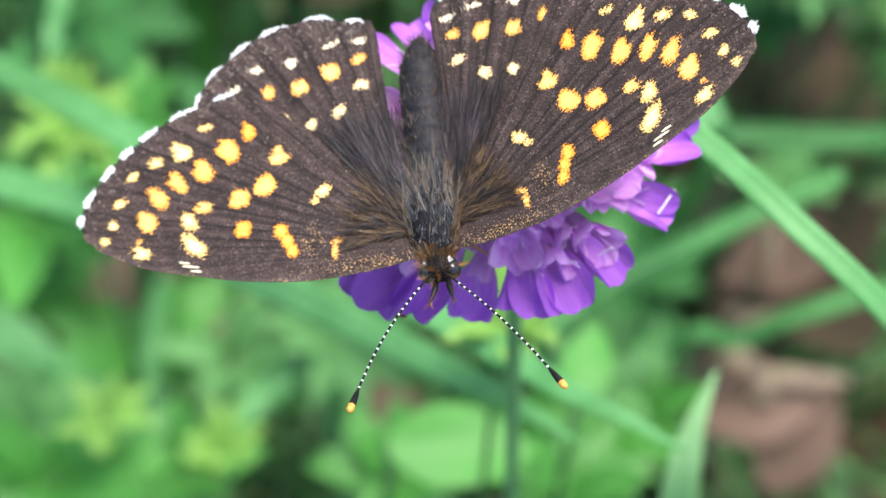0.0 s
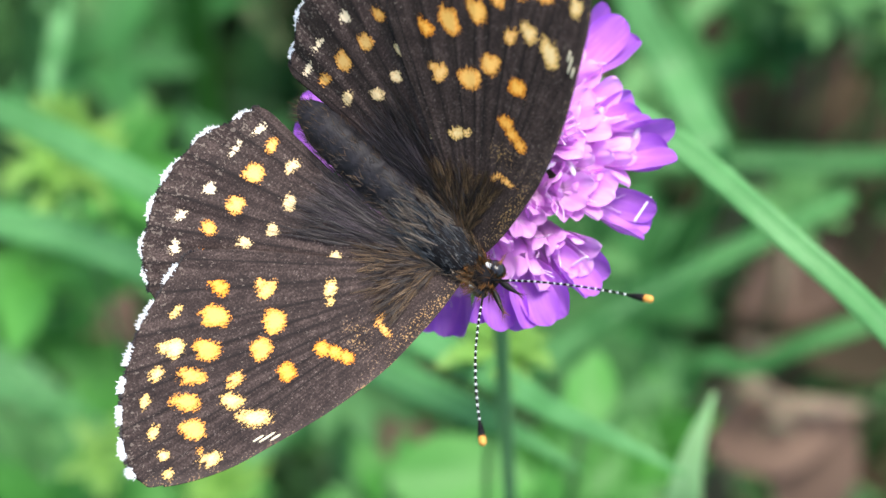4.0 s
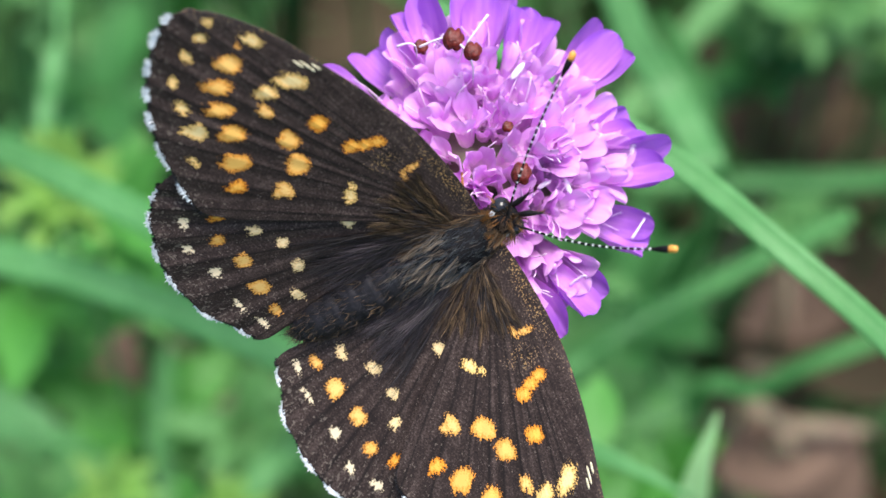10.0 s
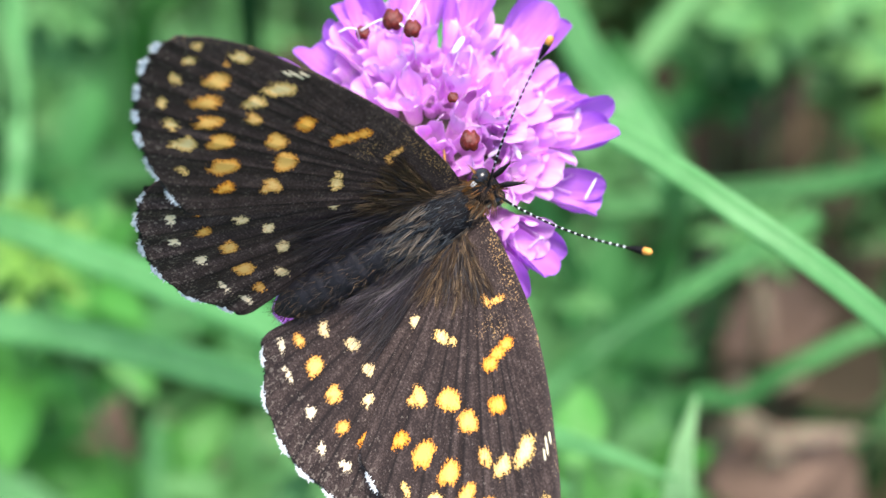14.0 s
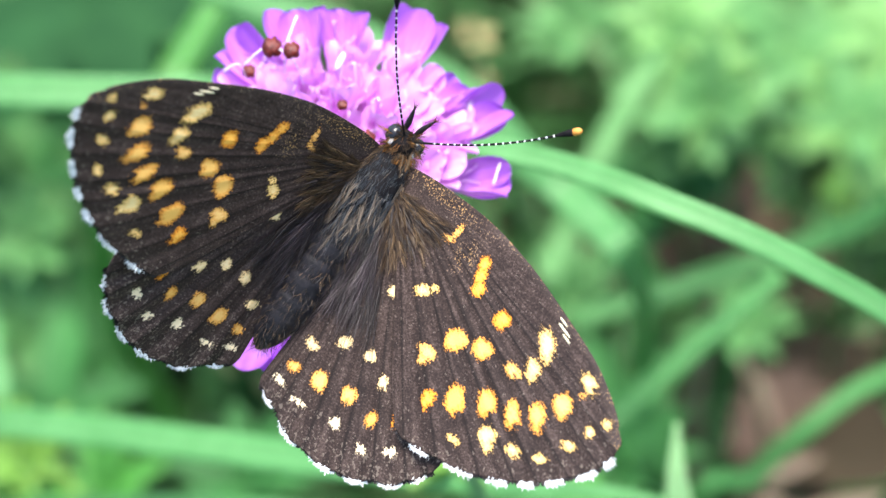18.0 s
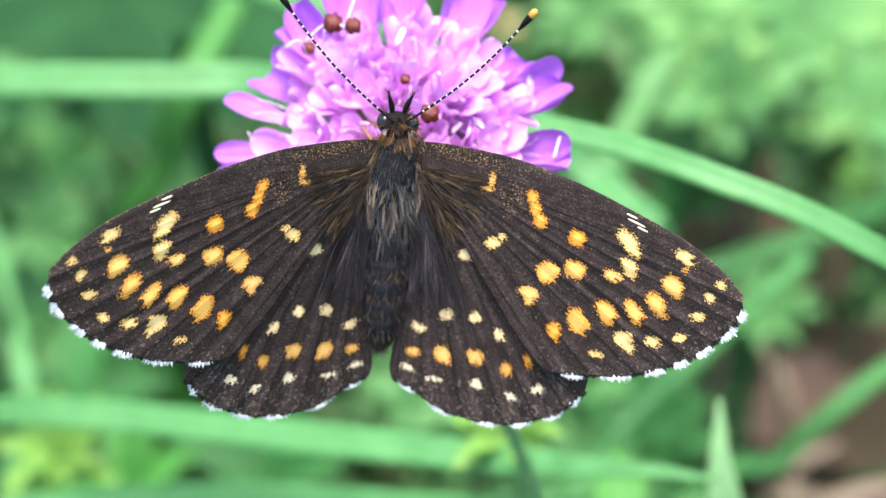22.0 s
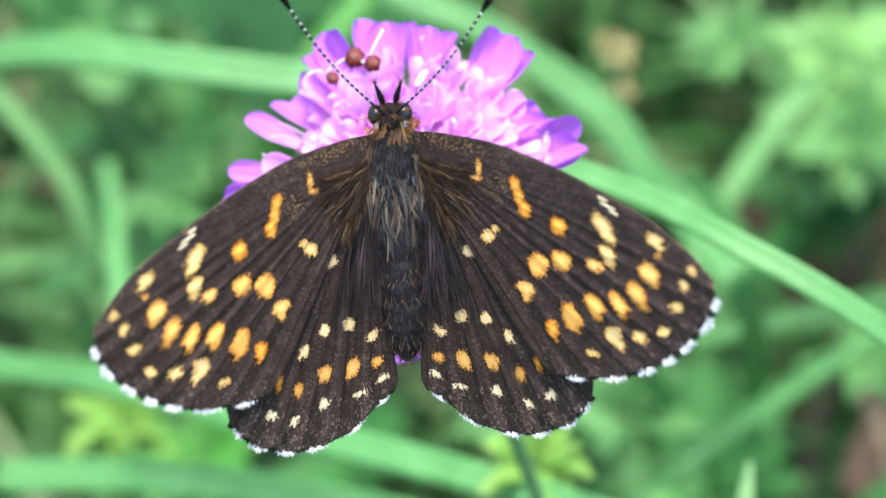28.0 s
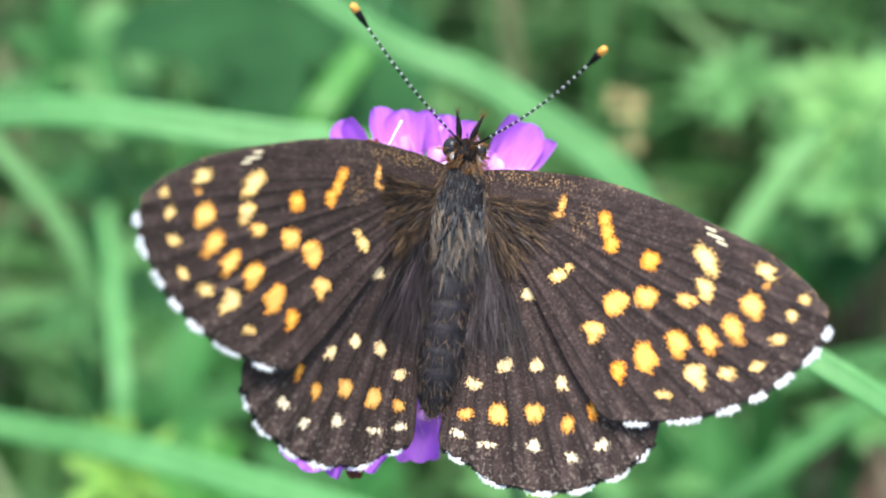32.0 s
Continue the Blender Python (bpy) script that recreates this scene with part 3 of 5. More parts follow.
def antenna(parent, side):
    """An antenna along +y from its socket, with a dark club and an orange tip."""
    steps = np.linspace(0, 0.85, 82)
    path = [Vector((side * 0.28 * math.sin(s * math.pi), FEELER * s, 0.3 * math.sin(s * math.pi))) for s in steps]
    verts, faces = tube([p * MM for p in path], [0.058 * MM] * 82, 6)
    me = bpy.data.meshes.new("antenna")
    me.from_pydata([tuple(v) for v in verts], [], faces)
    me.materials.append(CHITIN)
    me.materials.append(WHITE_SCALE)
    for f in me.polygons:
        f.material_index = 1 if (f.index // 6) % 4 == 0 and f.index > 60 else 0
        f.use_smooth = True
    ob = part("antenna", me, parent, feeler(side, 38, 12), "thin black antenna ringed with white")
    d = Vector((0, FEELER, 0)) - path[-1]
    rings = np.linspace(0, 1, 14)
    cl = [path[-1] + d * s for s in rings]
    rad = [0.055 + 0.125 * math.sin(min(1, s * 1.05) * math.pi * 0.66) for s in rings]
    rad[-1] = 0.07
    v, f = tube([p * MM for p in cl[:10]], [r * MM for r in rad[:10]], 10)
    part("club", mesh_of("club", v, f, CHITIN), ob)
    v, f = tube([p * MM for p in cl[9:]], [r * MM for r in rad[9:]], 10)
    part("club_tip", mesh_of("club_tip", v, f, TIP), ob, None, "orange club tip")
    return ob


def feeler(side, out, rise):
    """The pose of an antenna on the head: turned outwards and raised (degrees)."""
    return Matrix.Translation((side * 0.3 * MM, 2.05 * MM, 1.35 * MM)) @ Matrix.Rotation(radians(-side * out), 4, "Z") @ Matrix.Rotation(radians(rise), 4, "X")


def build_butterfly():
    bf = thing("butterfly", pose(0, 0, 0.26), "dark brown fritillary butterfly with orange spots on a scabious flower", "butterfly")
    fore = FORE_DISC + FORE_POST + FORE_MID + FORE_RIM
    hind = HIND_POST + HIND_MID + HIND_RIM
    wings, feelers = {}, {}
    for side, nm in ((1, "right"), (-1, "left")):
        h = add_wing(bf, nm + "_hindwing", HIND_OUT, hind, side, HIND, [q[:2] for q in HIND_RIM], False, (0.26, 0.70), 3, "dark brown hindwing with orange and cream spots and a white fringe")
        w = add_wing(bf, nm + "_forewing", FORE_OUT, fore, side, 1.0, [FORE_RIM[k][:2] for k in (0, 1, 3, 4, 5, 6, 7)], True, (0.42, 0.80), 5, "dark brown forewing with orange and cream spots and a white fringe")
        wing_hair(w, side, 21, 1000, 3.5, (-64, 4), HAIR_BROWN, 0.95, "brown_hair")
        wing_hair(w, side, 25, 420, 3.2, (-70, 0), HAIR_DARK, 1.1, "dark_hair")
        wing_hair(h, side, 22, 1000, 6.2, (-94, -60), HAIR_DARK, 2.2, "dark_hair")
        wing_hair(h, side, 28, 520, 5.0, (-93, -66), HAIR_MAUVE, 2.6, "mauve_hair")
        wings[nm] = (w, h)
    v, f = ellipsoid(0, -0.4, 0.75, 1.5, 2.5, 1.25)
    thorax = part("thorax", mesh_of("thorax", v, f, CHITIN), bf, SHIFT, "dark hairy thorax")
    shape = ((0, -0.4, 0.75), (1.46, 2.45, 1.2))
    body_hair("hair", thorax, 31, 0, *shape, (15, 120), 1.6, (("grey_hair", HAIR_GREY, 1900), ("tan_hair", HAIR_TAN, 90)), 0.5, 0.2, 0.14, (35, 145))
    body_hair("hair", thorax, 32, 0, *shape, (85, 160), 1.5, (("tan_hair", HAIR_TAN, 760), ("grey_hair", HAIR_GREY, 420)), 1.35, 0.34, 0.22, (20, 160))
    for fan in ((0, 45), (135, 180)):
        body_hair("hair", thorax, 33, 0, *shape, (20, 140), 1.0, (("brown_hair", HAIR_BROWN, 420), ("tan_hair", HAIR_TAN, 120)), 0.9, 0.45, 0.25, fan)
    body_hair("hair", thorax, 34, 0, *shape, (5, 34), 0.7, (("orange_hair", HAIR_ORANGE, 620),), 0.5, 0.6, 0.25, (0, 180))
    prof = []
    for i in range(61):
        s = i / 60
        r = 1.24 * (1 - 0.12 * s) * (1 - max(0, (s - 0.66) / 0.34) ** 2.0) ** 0.62
        r *= 1 - 0.075 * (s * 7 % 1.0) ** 3
        prof.append(((-2.4 - 7.5 * s) * MM, max(r, 0.08) * MM, (0.45 + 0.25 * math.sin(s * math.pi) + 0.2 * s) * MM))
    v, f = lathe(prof, 28, 0.95)
    abdomen = part("abdomen", mesh_of("abdomen", v, f, ABDOMEN), bf, SHIFT, "black segmented abdomen with sparse golden hair")
    rng = np.random.default_rng(44)
    roots, ways = [], []
    for ring in range(7):
        for k in range(150):
            a, back = radians(rng.uniform(5, 175)), (ring + rng.uniform(0.3, 0.95)) / 7
            row = prof[int(back * 60)]
            roots.append((row[1] * math.cos(a), row[0], row[2] + 0.96 * row[1] * math.sin(a)))
            ways.append((0.35 * math.cos(a) + rng.normal(0, 0.18), -1.0, 0.3 * math.sin(a)))
    order = rng.permutation(len(roots))
    for nm, mat, pick in (("golden_hair", HAIR_BROWN, order[:380]), ("dark_hair", HAIR_DARK, order[380:900])):
        part(nm, strands(nm, [roots[i] for i in pick], [ways[i] for i in pick], rng.uniform(0.25, 0.6, len(pick)) * MM, 0.018 * MM, mat, 0.15, 45, 0.28), abdomen)
    v, f = ellipsoid(0, 2.3, 0.75, 0.85, 0.75, 0.75)
    head = part("head", mesh_of("head", v, f, CHITIN), bf, SHIFT)
    body_hair("hair", head, 51, 0, (0, 2.1, 0.75), (0.85, 0.8, 0.75), (20, 160), 0.3,
              (("orange_hair", HAIR_ORANGE, 380), ("brown_hair", HAIR_BROWN, 420)), 0.6)
    for side in (1, -1):
        v, f = ellipsoid(side * 0.64, 2.52, 0.8, 0.40, 0.50, 0.50)
        eye = part("eye", mesh_of("eye", v, f, EYE), head)
        v, f = ellipsoid(side * 0.62, 2.2, 1.12, 0.15, 0.26, 0.15, 10, 8)
        part("white_rim", mesh_of("white_rim", v, f, WHITE_SCALE), head)
        path = [(side * 0.28, 2.8, 0.6), (side * 0.35, 3.3, 0.75), (side * 0.5, 3.8, 0.95), (side * 0.62, 4.15, 1.1)]
        v, f = tube(spline(np.array(path) * MM, 12), np.interp(np.linspace(0, 1, 12), [0, 0.4, 1], [0.12, 0.15, 0.03]) * MM, 8)
        palp = part("palp", mesh_of("palp", v, f, HAIR_DARK), head, None, "dark pointed palp")
        mid_line = spline(np.array(path) * MM, 60)
        part("palp_hair", strands("palp_hair", mid_line, np.tile((side * 0.3, 1.0, 0.2), (60, 1)), [0.45 * MM] * 60, 0.02 * MM, HAIR_ORANGE if side > 0 else HAIR_BROWN, 0.2, 57, 0.35), palp)
        feelers[side] = antenna(bf, side)
        for j, (y0, out, fwd) in enumerate(((0.5, 1.2, 0.1), (-0.2, 1.9, 0.0), (-1.0, 2.0, -1.2))):
            path = [(side * 0.8, y0, 0.0), (side * out * 0.6, y0 + fwd * 0.4, -0.6), (side * out, y0 + fwd, -3.6)]
            v, f = tube(spline(np.array(path) * MM, 14), np.linspace(0.14, 0.06, 14) * MM, 6)
            part("leg", mesh_of("leg", v, f, LEG), bf, SHIFT, "thin orange-brown leg")
    return bf, wings, feelers


butterfly, wings, feelers = build_butterfly()

# ---- the flower ----


def lobe_mesh(name, length, width, cup, curl, mat, seed):
    rng = np.random.default_rng(seed)
    nu, nv = 9, 14
    verts, along = [], []
    for i in range(nv):
        s = 1 - (1 - i / (nv - 1)) ** 1.8
        half = width * 0.5 * (0.30 + 0.70 * math.sin(min(1, s / 0.62) * math.pi / 2)) * (1 - max(0, (s - 0.62) / 0.38) ** 2.6) ** 0.5
        half = max(half, 0.04)
        for k in range(nu):
            u = -1 + 2 * k / (nu - 1)
            verts.append(((u * half) * MM, s * length * MM,
                          (cup * u * u * half + curl * s * s * length + 0.05 * math.sin(u * 5 + s * 6 + seed) + 0.035 * math.sin(9 * u) + 0.09 * u * u * s * math.sin(11 * s + 4 * u + seed)) * MM))
            along.append(s)
    faces = [(i * nu + k, i * nu + k + 1, (i + 1) * nu + k + 1, (i + 1) * nu + k) for i in range(nv - 1) for k in range(nu - 1)]
    me = mesh_of(name, verts, faces, mat)
    me.attributes.new("along", "FLOAT", "POINT").data.foreach_set("value", np.array(along, dtype=np.float32))
    return me


def funnel_mesh(name, length, r0, r1, mat):
    prof = [(s * length * MM, (r0 + (r1 - r0) * s**1.6) * MM) for s in np.linspace(0, 1, 7)]
    verts, faces, along = [], [], []
    for h, r in prof:
        for k in range(10):
            a = 2 * math.pi * k / 10
            verts.append((r * math.cos(a), r * math.sin(a), h))
            along.append(0.25 * h / (length * MM))
    for i in range(6):
        for k in range(10):
            k2 = (k + 1) % 10
            faces.append((i * 10 + k, i * 10 + k2, (i + 1) * 10 + k2, (i + 1) * 10 + k))
    me = mesh_of(name, verts, faces, mat)
    me.attributes.new("along", "FLOAT", "POINT").data.foreach_set("value", np.array(along, dtype=np.float32))
    return me


def aim(z_way, x_hint):
    z = Vector(z_way).normalized()
    y = z.cross(Vector(x_hint)).normalized()
    x = y.cross(z)
    return Matrix((x, y, z)).transposed().to_4x4()


def build_flower():
    up = aim(AXIS, (1, 0, 0))
    fl = thing("scabious_flower", Matrix.Translation(FLOWER - AXIS * 0.9 * MM) @ up, "pink-violet scabious flower head on a thin green stem", "flower")
    v, f = [], []
    for i in range(9):
        t = radians(100) * i / 8
        for k in range(20):
            a = 2 * math.pi * k / 20
            v.append((3.9 * math.sin(t) * math.cos(a) * MM, 3.9 * math.sin(t) * math.sin(a) * MM, (2.4 * math.cos(t) - 2.6) * MM))
    f = [(i * 20 + k, i * 20 + (k + 1) % 20, (i + 1) * 20 + (k + 1) % 20, (i + 1) * 20 + k) for i in range(8) for k in range(20)]
    part("receptacle", mesh_of("receptacle", v, f, CUP), fl, None, "green-grey receptacle")
    big = [lobe_mesh("petal", 4.2, 2.45, 0.35, 0.10, PETAL_OUT, 1), lobe_mesh("petal", 3.8, 2.25, 0.6, -0.05, PETAL_OUT, 2), lobe_mesh("petal", 4.3, 2.15, 0.3, 0.15, PETAL_OUT, 3)]
    slim = lobe_mesh("petal", 3.9, 1.5, 0.45, 0.12, PETAL_OUT, 9)
    mid = [lobe_mesh("petal", 2.8, 1.75, 0.45, 0.05, PETAL_IN, 4), lobe_mesh("petal", 2.4, 1.5, 0.5, -0.1, PETAL_IN, 5)]
    small = [lobe_mesh("petal", 1.75, 1.3, 0.55, 0.05, PETAL_IN, 6), lobe_mesh("petal", 1.5, 1.1, 0.6, -0.15, PETAL_IN, 7), lobe_mesh("petal", 2.0, 1.25, 0.4, 0.15, PETAL_IN, 8)]
    tube_in, tube_out = funnel_mesh("corolla_tube", 3.0, 0.28, 0.62, PETAL_IN), funnel_mesh("corolla_tube", 3.4, 0.3, 0.8, PETAL_OUT)
    path = spline(np.array([(0, 0, 0), (0.1, 0.1, 1.6), (0.5, 0.2, 3.0), (1.1, 0.3, 3.7)]) * MM, 10)
    vs, fs = tube(path, np.linspace(0.05, 0.035, 10) * MM, 5)
    filament = mesh_of("filament", vs, fs, STAMEN)
    vs, fs = tube([np.array((1.1, 0.3, 3.7)) * MM + np.array((s - 0.5, 0.1, 0.25 * (s - 0.5))) * 1.0 * MM for s in np.linspace(0, 1, 7)], [0.05 * MM, 0.14 * MM, 0.17 * MM, 0.17 * MM, 0.17 * MM, 0.14 * MM, 0.05 * MM], 7)
    anther = mesh_of("anther", vs, fs, ANTHER)
    rng = random.Random(4)
    # Florets: tilt from the axis, azimuth, ring.
    spots = [(9 + 47 * ((i + 0.5) / 50) ** 0.6 + rng.uniform(-4, 4), math.degrees(i * 2.399963) + rng.uniform(-12, 12), 0) for i in range(50)]
    spots += [(67 + rng.uniform(-4, 4), 10 + 360 * i / 15 + rng.uniform(-9, 9), 1) for i in range(15)]
    reach = {9: 9.2, 24: 8.2, 52: 9.5, 79: 8.9, 97: 9.2, 118: 9.1, 137: 8.3, 152: 9.2, 172: 9.2, 190: 9.4, 212: 8.9, 236: 10.5, 250: 9.4, 266: 8.3, 284: 8.6, 297: 8.9, 317: 8.6, 347: 8.5}
    lean = {79: 62, 97: 74, 118: 80}
    spots += [(lean.get(az, 96 if 205 < az < 280 else 86) + rng.uniform(-5, 4), az, 2) for az in reach]
    spots = [q for q in spots if not (q[2] == 1 and 143 < q[1] % 360 < 178)]
    for tilt, az, ring in spots:
        t, a = radians(tilt), radians(az)
        out = Vector((math.sin(t) * math.cos(a), math.sin(t) * math.sin(a), math.cos(t)))
        rootp = Vector((3.3 * math.sin(t) * math.cos(a), 3.3 * math.sin(t) * math.sin(a), 2.2 * math.cos(t) - (2.8 if ring == 2 else 4.0))) * MM
        way = (out + Vector((0, 0, 0.3))).normalized()
        if ring < 2:
            way = (way + Vector((rng.uniform(-0.22, 0.22), rng.uniform(-0.22, 0.22), 0))).normalized()
        fm = Matrix.Translation(rootp) @ aim(way, (math.cos(a), math.sin(a), -0.4)) @ Matrix.Rotation(rng.uniform(-0.25, 0.25), 4, "Z") @ Matrix.Scale(1.0 if ring == 2 else rng.uniform(0.72, 1.08), 4)
        if ring == 2:
            fm = Matrix.Translation((0, 0, (-1.6 if 205 < az < 280 else -0.3) * MM)) @ fm @ Matrix.Diagonal((*[(reach[az] - 3.0) / 6.9] * 3, 1.0))
        floret = part("floret", (tube_in, tube_in, tube_out)[ring], fl, fm, ("small inner floret", "", "large outer floret")[ring])
        h = (3.0, 3.0, 3.4)[ring] * MM * 0.9
        for k in range(5):
            if ring == 2 and az in (152, 172) and k > 0:
                continue
            ang = radians((0, 52, -52, 140, -140)[k] + rng.uniform(-7, 7))
            front = k < 3
            if ring == 2:
                me = rng.choice(big) if front else rng.choice(small)
                me = slim if az in (152, 172) else me
                open_ = rng.uniform(8, 26) if front else rng.uniform(8, 25)
            elif ring == 1:
                me = rng.choice(mid) if front else rng.choice(small)
                open_ = rng.uniform(18, 38) if front else rng.uniform(8, 30)
            else:
                me = rng.choice(small)
                open_ = rng.uniform(25, 50) if front else rng.uniform(8, 32)
            r = (0.5, 0.5, 0.68)[ring] * MM
            pm = Matrix.Rotation(ang, 4, "Z") @ Matrix.Translation((r, 0, h)) @ Matrix.Rotation(radians(open_) - math.pi / 2, 4, "Y") @ Matrix.Rotation(-math.pi / 2, 4, "Z")
            part("petal", me, floret, pm)
        for j in range(rng.choice((1, 2, 2, 3))):
            sm = Matrix.Rotation(rng.uniform(-2.5, 2.5), 4, "Z") @ Matrix.Rotation(rng.uniform(-0.25, 0.25), 4, "X") @ Matrix.Translation((0, 0, (0.7, 0.9, 1.5)[ring] * MM))
            part("filament", filament, floret, sm)
            if rng.random() < 0.05:
                part("anther", anther, floret, sm)
    return fl


flower = build_flower()
inv = flower.matrix_world.inverted()
for spot, size in zip([(-0.0021, 0.0040, 0.2537), (-0.0011, 0.0031, 0.2541), (0.0019, -0.0026, 0.2526), (0.0010, -0.0002, 0.2529), (-0.0037, 0.0055, 0.2509), (-0.0044, -0.0055, 0.2399)], (0.5, 0.42, 0.47, 0.26, 0.36, 0.45)):
    v, f = ellipsoid(0, 0, 0, size, size * 1.2, size * 0.8, 18, 14)
    v = [Vector(p) * (1 + 0.10 * math.sin(5 * math.atan2(p[2], p[0]) + 9000 * p[1]) - 0.25 * math.exp(-(p[0] / (0.12 * MM)) ** 2)) for p in v]
    part("withered_anther", mesh_of("withered_anther", v, f, RED), flower, Matrix.Translation(inv @ Vector(spot)), "dark red withered anther")
ends = [(-0.0006, 0.0052, 0.2544), (-0.0015, 0.0039, 0.2534), (-0.0018, 0.0037, 0.2538), (-0.0010, 0.0030, 0.2529), (-0.0048, 0.0040, 0.2526), (-0.0039, 0.0039, 0.2529), (-0.0037, 0.0039, 0.2529), (-0.0020, 0.0041, 0.2538), (0.0078, -0.0012, 0.2463), (0.0085, 0.0003, 0.2465), (0.0058, -0.0036, 0.2450), (0.0053, -0.0034, 0.2457), (0.0050, -0.0041, 0.2459), (0.0057, -0.0039, 0.2466)]
for p, q in zip(ends[::2], ends[1::2]):
    a, b = inv @ Vector(p), inv @ Vector(q)
    bow = (a + b) / 2 + Vector((0.05, 0.1, 0.15)) * MM
    root = b + (b - a) * 0.2 - Vector((0, 0, 1.6 * MM))
    v, f = tube(spline([a, bow, b, root], 16), np.linspace(0.068, 0.03, 16) * MM, 8)
    part("style", mesh_of("style", v, f, ANTHER), flower, None, "pale curled style")
base = FLOWER - AXIS * 4.5 * MM
path = spline([base + AXIS * 2 * MM, base - AXIS * 3 * MM, (0.0012, 0.0045, 0.2341), (0.0032, 0.0104, 0.2098), (0.0058, 0.0148, 0.1824), (0.0102, 0.0193, 0.1399), (0.0165, 0.0188, 0.0876), (0.012, 0.02, -0.004)], 60)
v, f = tube(path, np.linspace(0.0004, 0.0006, 60), 10)
im = flower.matrix_world.inverted()
part("stem", mesh_of("stem", [im @ Vector(p) for p in v], f, STALK), flower, None, "thin green stem")
for k in range(10):
    a = 2 * math.pi * k / 10
    v, f = tube(spline(np.array([(0, 0, -4.6), (2.6 * math.cos(a), 2.6 * math.sin(a), -4.6), (4.1 * math.cos(a), 4.1 * math.sin(a), -4.0)]) * MM, 8), np.array([0.3, 0.6, 0.75, 0.7, 0.6, 0.45, 0.3, 0.08]) * MM, 6)
    part("bract", mesh_of("bract", v, f, STEM), flower)


# ---- the meadow behind ----
LUSH = simple('lush_leaf', (0.054, 0.238, 0.033), (0.101, 0.331, 0.059), 90, 0.5, 0.4, 0.4, 0.0004, 0.3, 0.3)
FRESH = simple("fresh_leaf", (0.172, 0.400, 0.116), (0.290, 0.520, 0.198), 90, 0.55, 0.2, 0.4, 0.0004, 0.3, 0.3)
MINT = simple("mint_leaf", (0.091, 0.260, 0.076), (0.172, 0.380, 0.139), 90, 0.55, 0.2, 0.4, 0.0004, 0.3, 0.3)
# DEEP is darkened so that its base colour holds the shade behind the blades.
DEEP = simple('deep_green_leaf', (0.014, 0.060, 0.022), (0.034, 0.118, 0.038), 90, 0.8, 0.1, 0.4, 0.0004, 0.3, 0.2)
TIPLEAF = simple('tip_green', (0.279, 0.560, 0.221), (0.387, 0.660, 0.302), 60, 0.45, 0.4, 0.3, 0.0003, 0.1, 0.3)
RIB = simple('midrib', (0.150, 0.360, 0.128), (0.204, 0.440, 0.175), 60, 0.5, 0.4, 0.2, 0.0002)


def blade(name, pts, width, mat, label, fold=0.12, face=None, group="grass blades", taper=0.75):
    """A long grass blade: a tapering ribbon with a keel and thickness."""
    c = spline(pts, 60)
    t = np.gradient(c, axis=0)
    t /= np.linalg.norm(t, axis=1)[:, None]
    look_way = np.array(face if face is not None else VIEW_BACK)
    side = np.cross(t, look_way)
    side /= np.linalg.norm(side, axis=1)[:, None]
    nrm = np.cross(side, t)
    verts, faces = [], []
    for i in range(60):
        s = i / 59
        w = width * 0.5 * (0.75 + 0.25 * math.sin(s * math.pi)) * (1 - max(0, (s - taper) / (1 - taper)) ** (2 if taper > 0.7 else 1.3)) ** 0.8 + 0.0001
        for u in (-1, -0.55, 0, 0.55, 1):
            verts.append(c[i] + side[i] * u * w + nrm[i] * (abs(u) - 0.5) * w * fold)
    for i in range(59):
        for k in range(4):
            faces.append((i * 5 + k, i * 5 + k + 1, (i + 1) * 5 + k + 1, (i + 1) * 5 + k))
    root = Vector(c[-1])
    ob = thing(name, Matrix.Translation(root), label, "grass blade", group)
    sheet = part("leaf_blade", mesh_of("leaf_blade", [Vector(p) - root for p in verts], faces, mat), ob)
    sheet.modifiers.new("thickness", "SOLIDIFY").thickness = 0.0002
    v, f = tube([Vector(p) - root - Vector(n) * width * 0.05 for p, n in zip(c, nrm)], np.linspace(1.0, 0.3, 60) * min(0.0003, width * 0.06), 6)
    part("midrib", mesh_of("midrib", v, f, RIB), ob, None, "paler midrib")
    return ob


blade("grass_blade", [(0.0593, -0.0013, 0.1850), (0.0353, 0.0039, 0.2167), (0.0249, 0.0073, 0.2263), (0.0178, 0.0115, 0.2288), (0.0117, 0.0167, 0.2284), (0.0027, 0.0225, 0.2279), (-0.0063, 0.0285, 0.2280)], 0.0014, GREEN, "long pale green grass blade arching behind the flower")
blade("grass_blade", [(-0.1900, 0.1600, 0.0000), (-0.0819, 0.0772, 0.1561), (-0.0498, 0.0554, 0.1696), (-0.0326, 0.0417, 0.1819), (-0.0099, 0.0269, 0.1903), (0.0033, 0.0187, 0.1946), (0.0075, 0.0155, 0.1968), (0.0125, 0.0133, 0.1977), (0.0170, 0.0115, 0.1976)], 0.0024, GREEN, "broad light green grass blade leaning across the meadow", taper=0.45)
blade("grass_blade", [(-0.1700, 0.1200, -0.0000), (-0.0616, 0.0508, 0.1606), (-0.0451, 0.0415, 0.1701), (-0.0340, 0.0387, 0.1730), (-0.0199, 0.0320, 0.1787), (-0.0007, 0.0222, 0.1846), (0.0049, 0.0184, 0.1879), (0.0103, 0.0152, 0.1892)], 0.0027, GREEN, "broad light green grass blade crossing below the flower", taper=0.6)
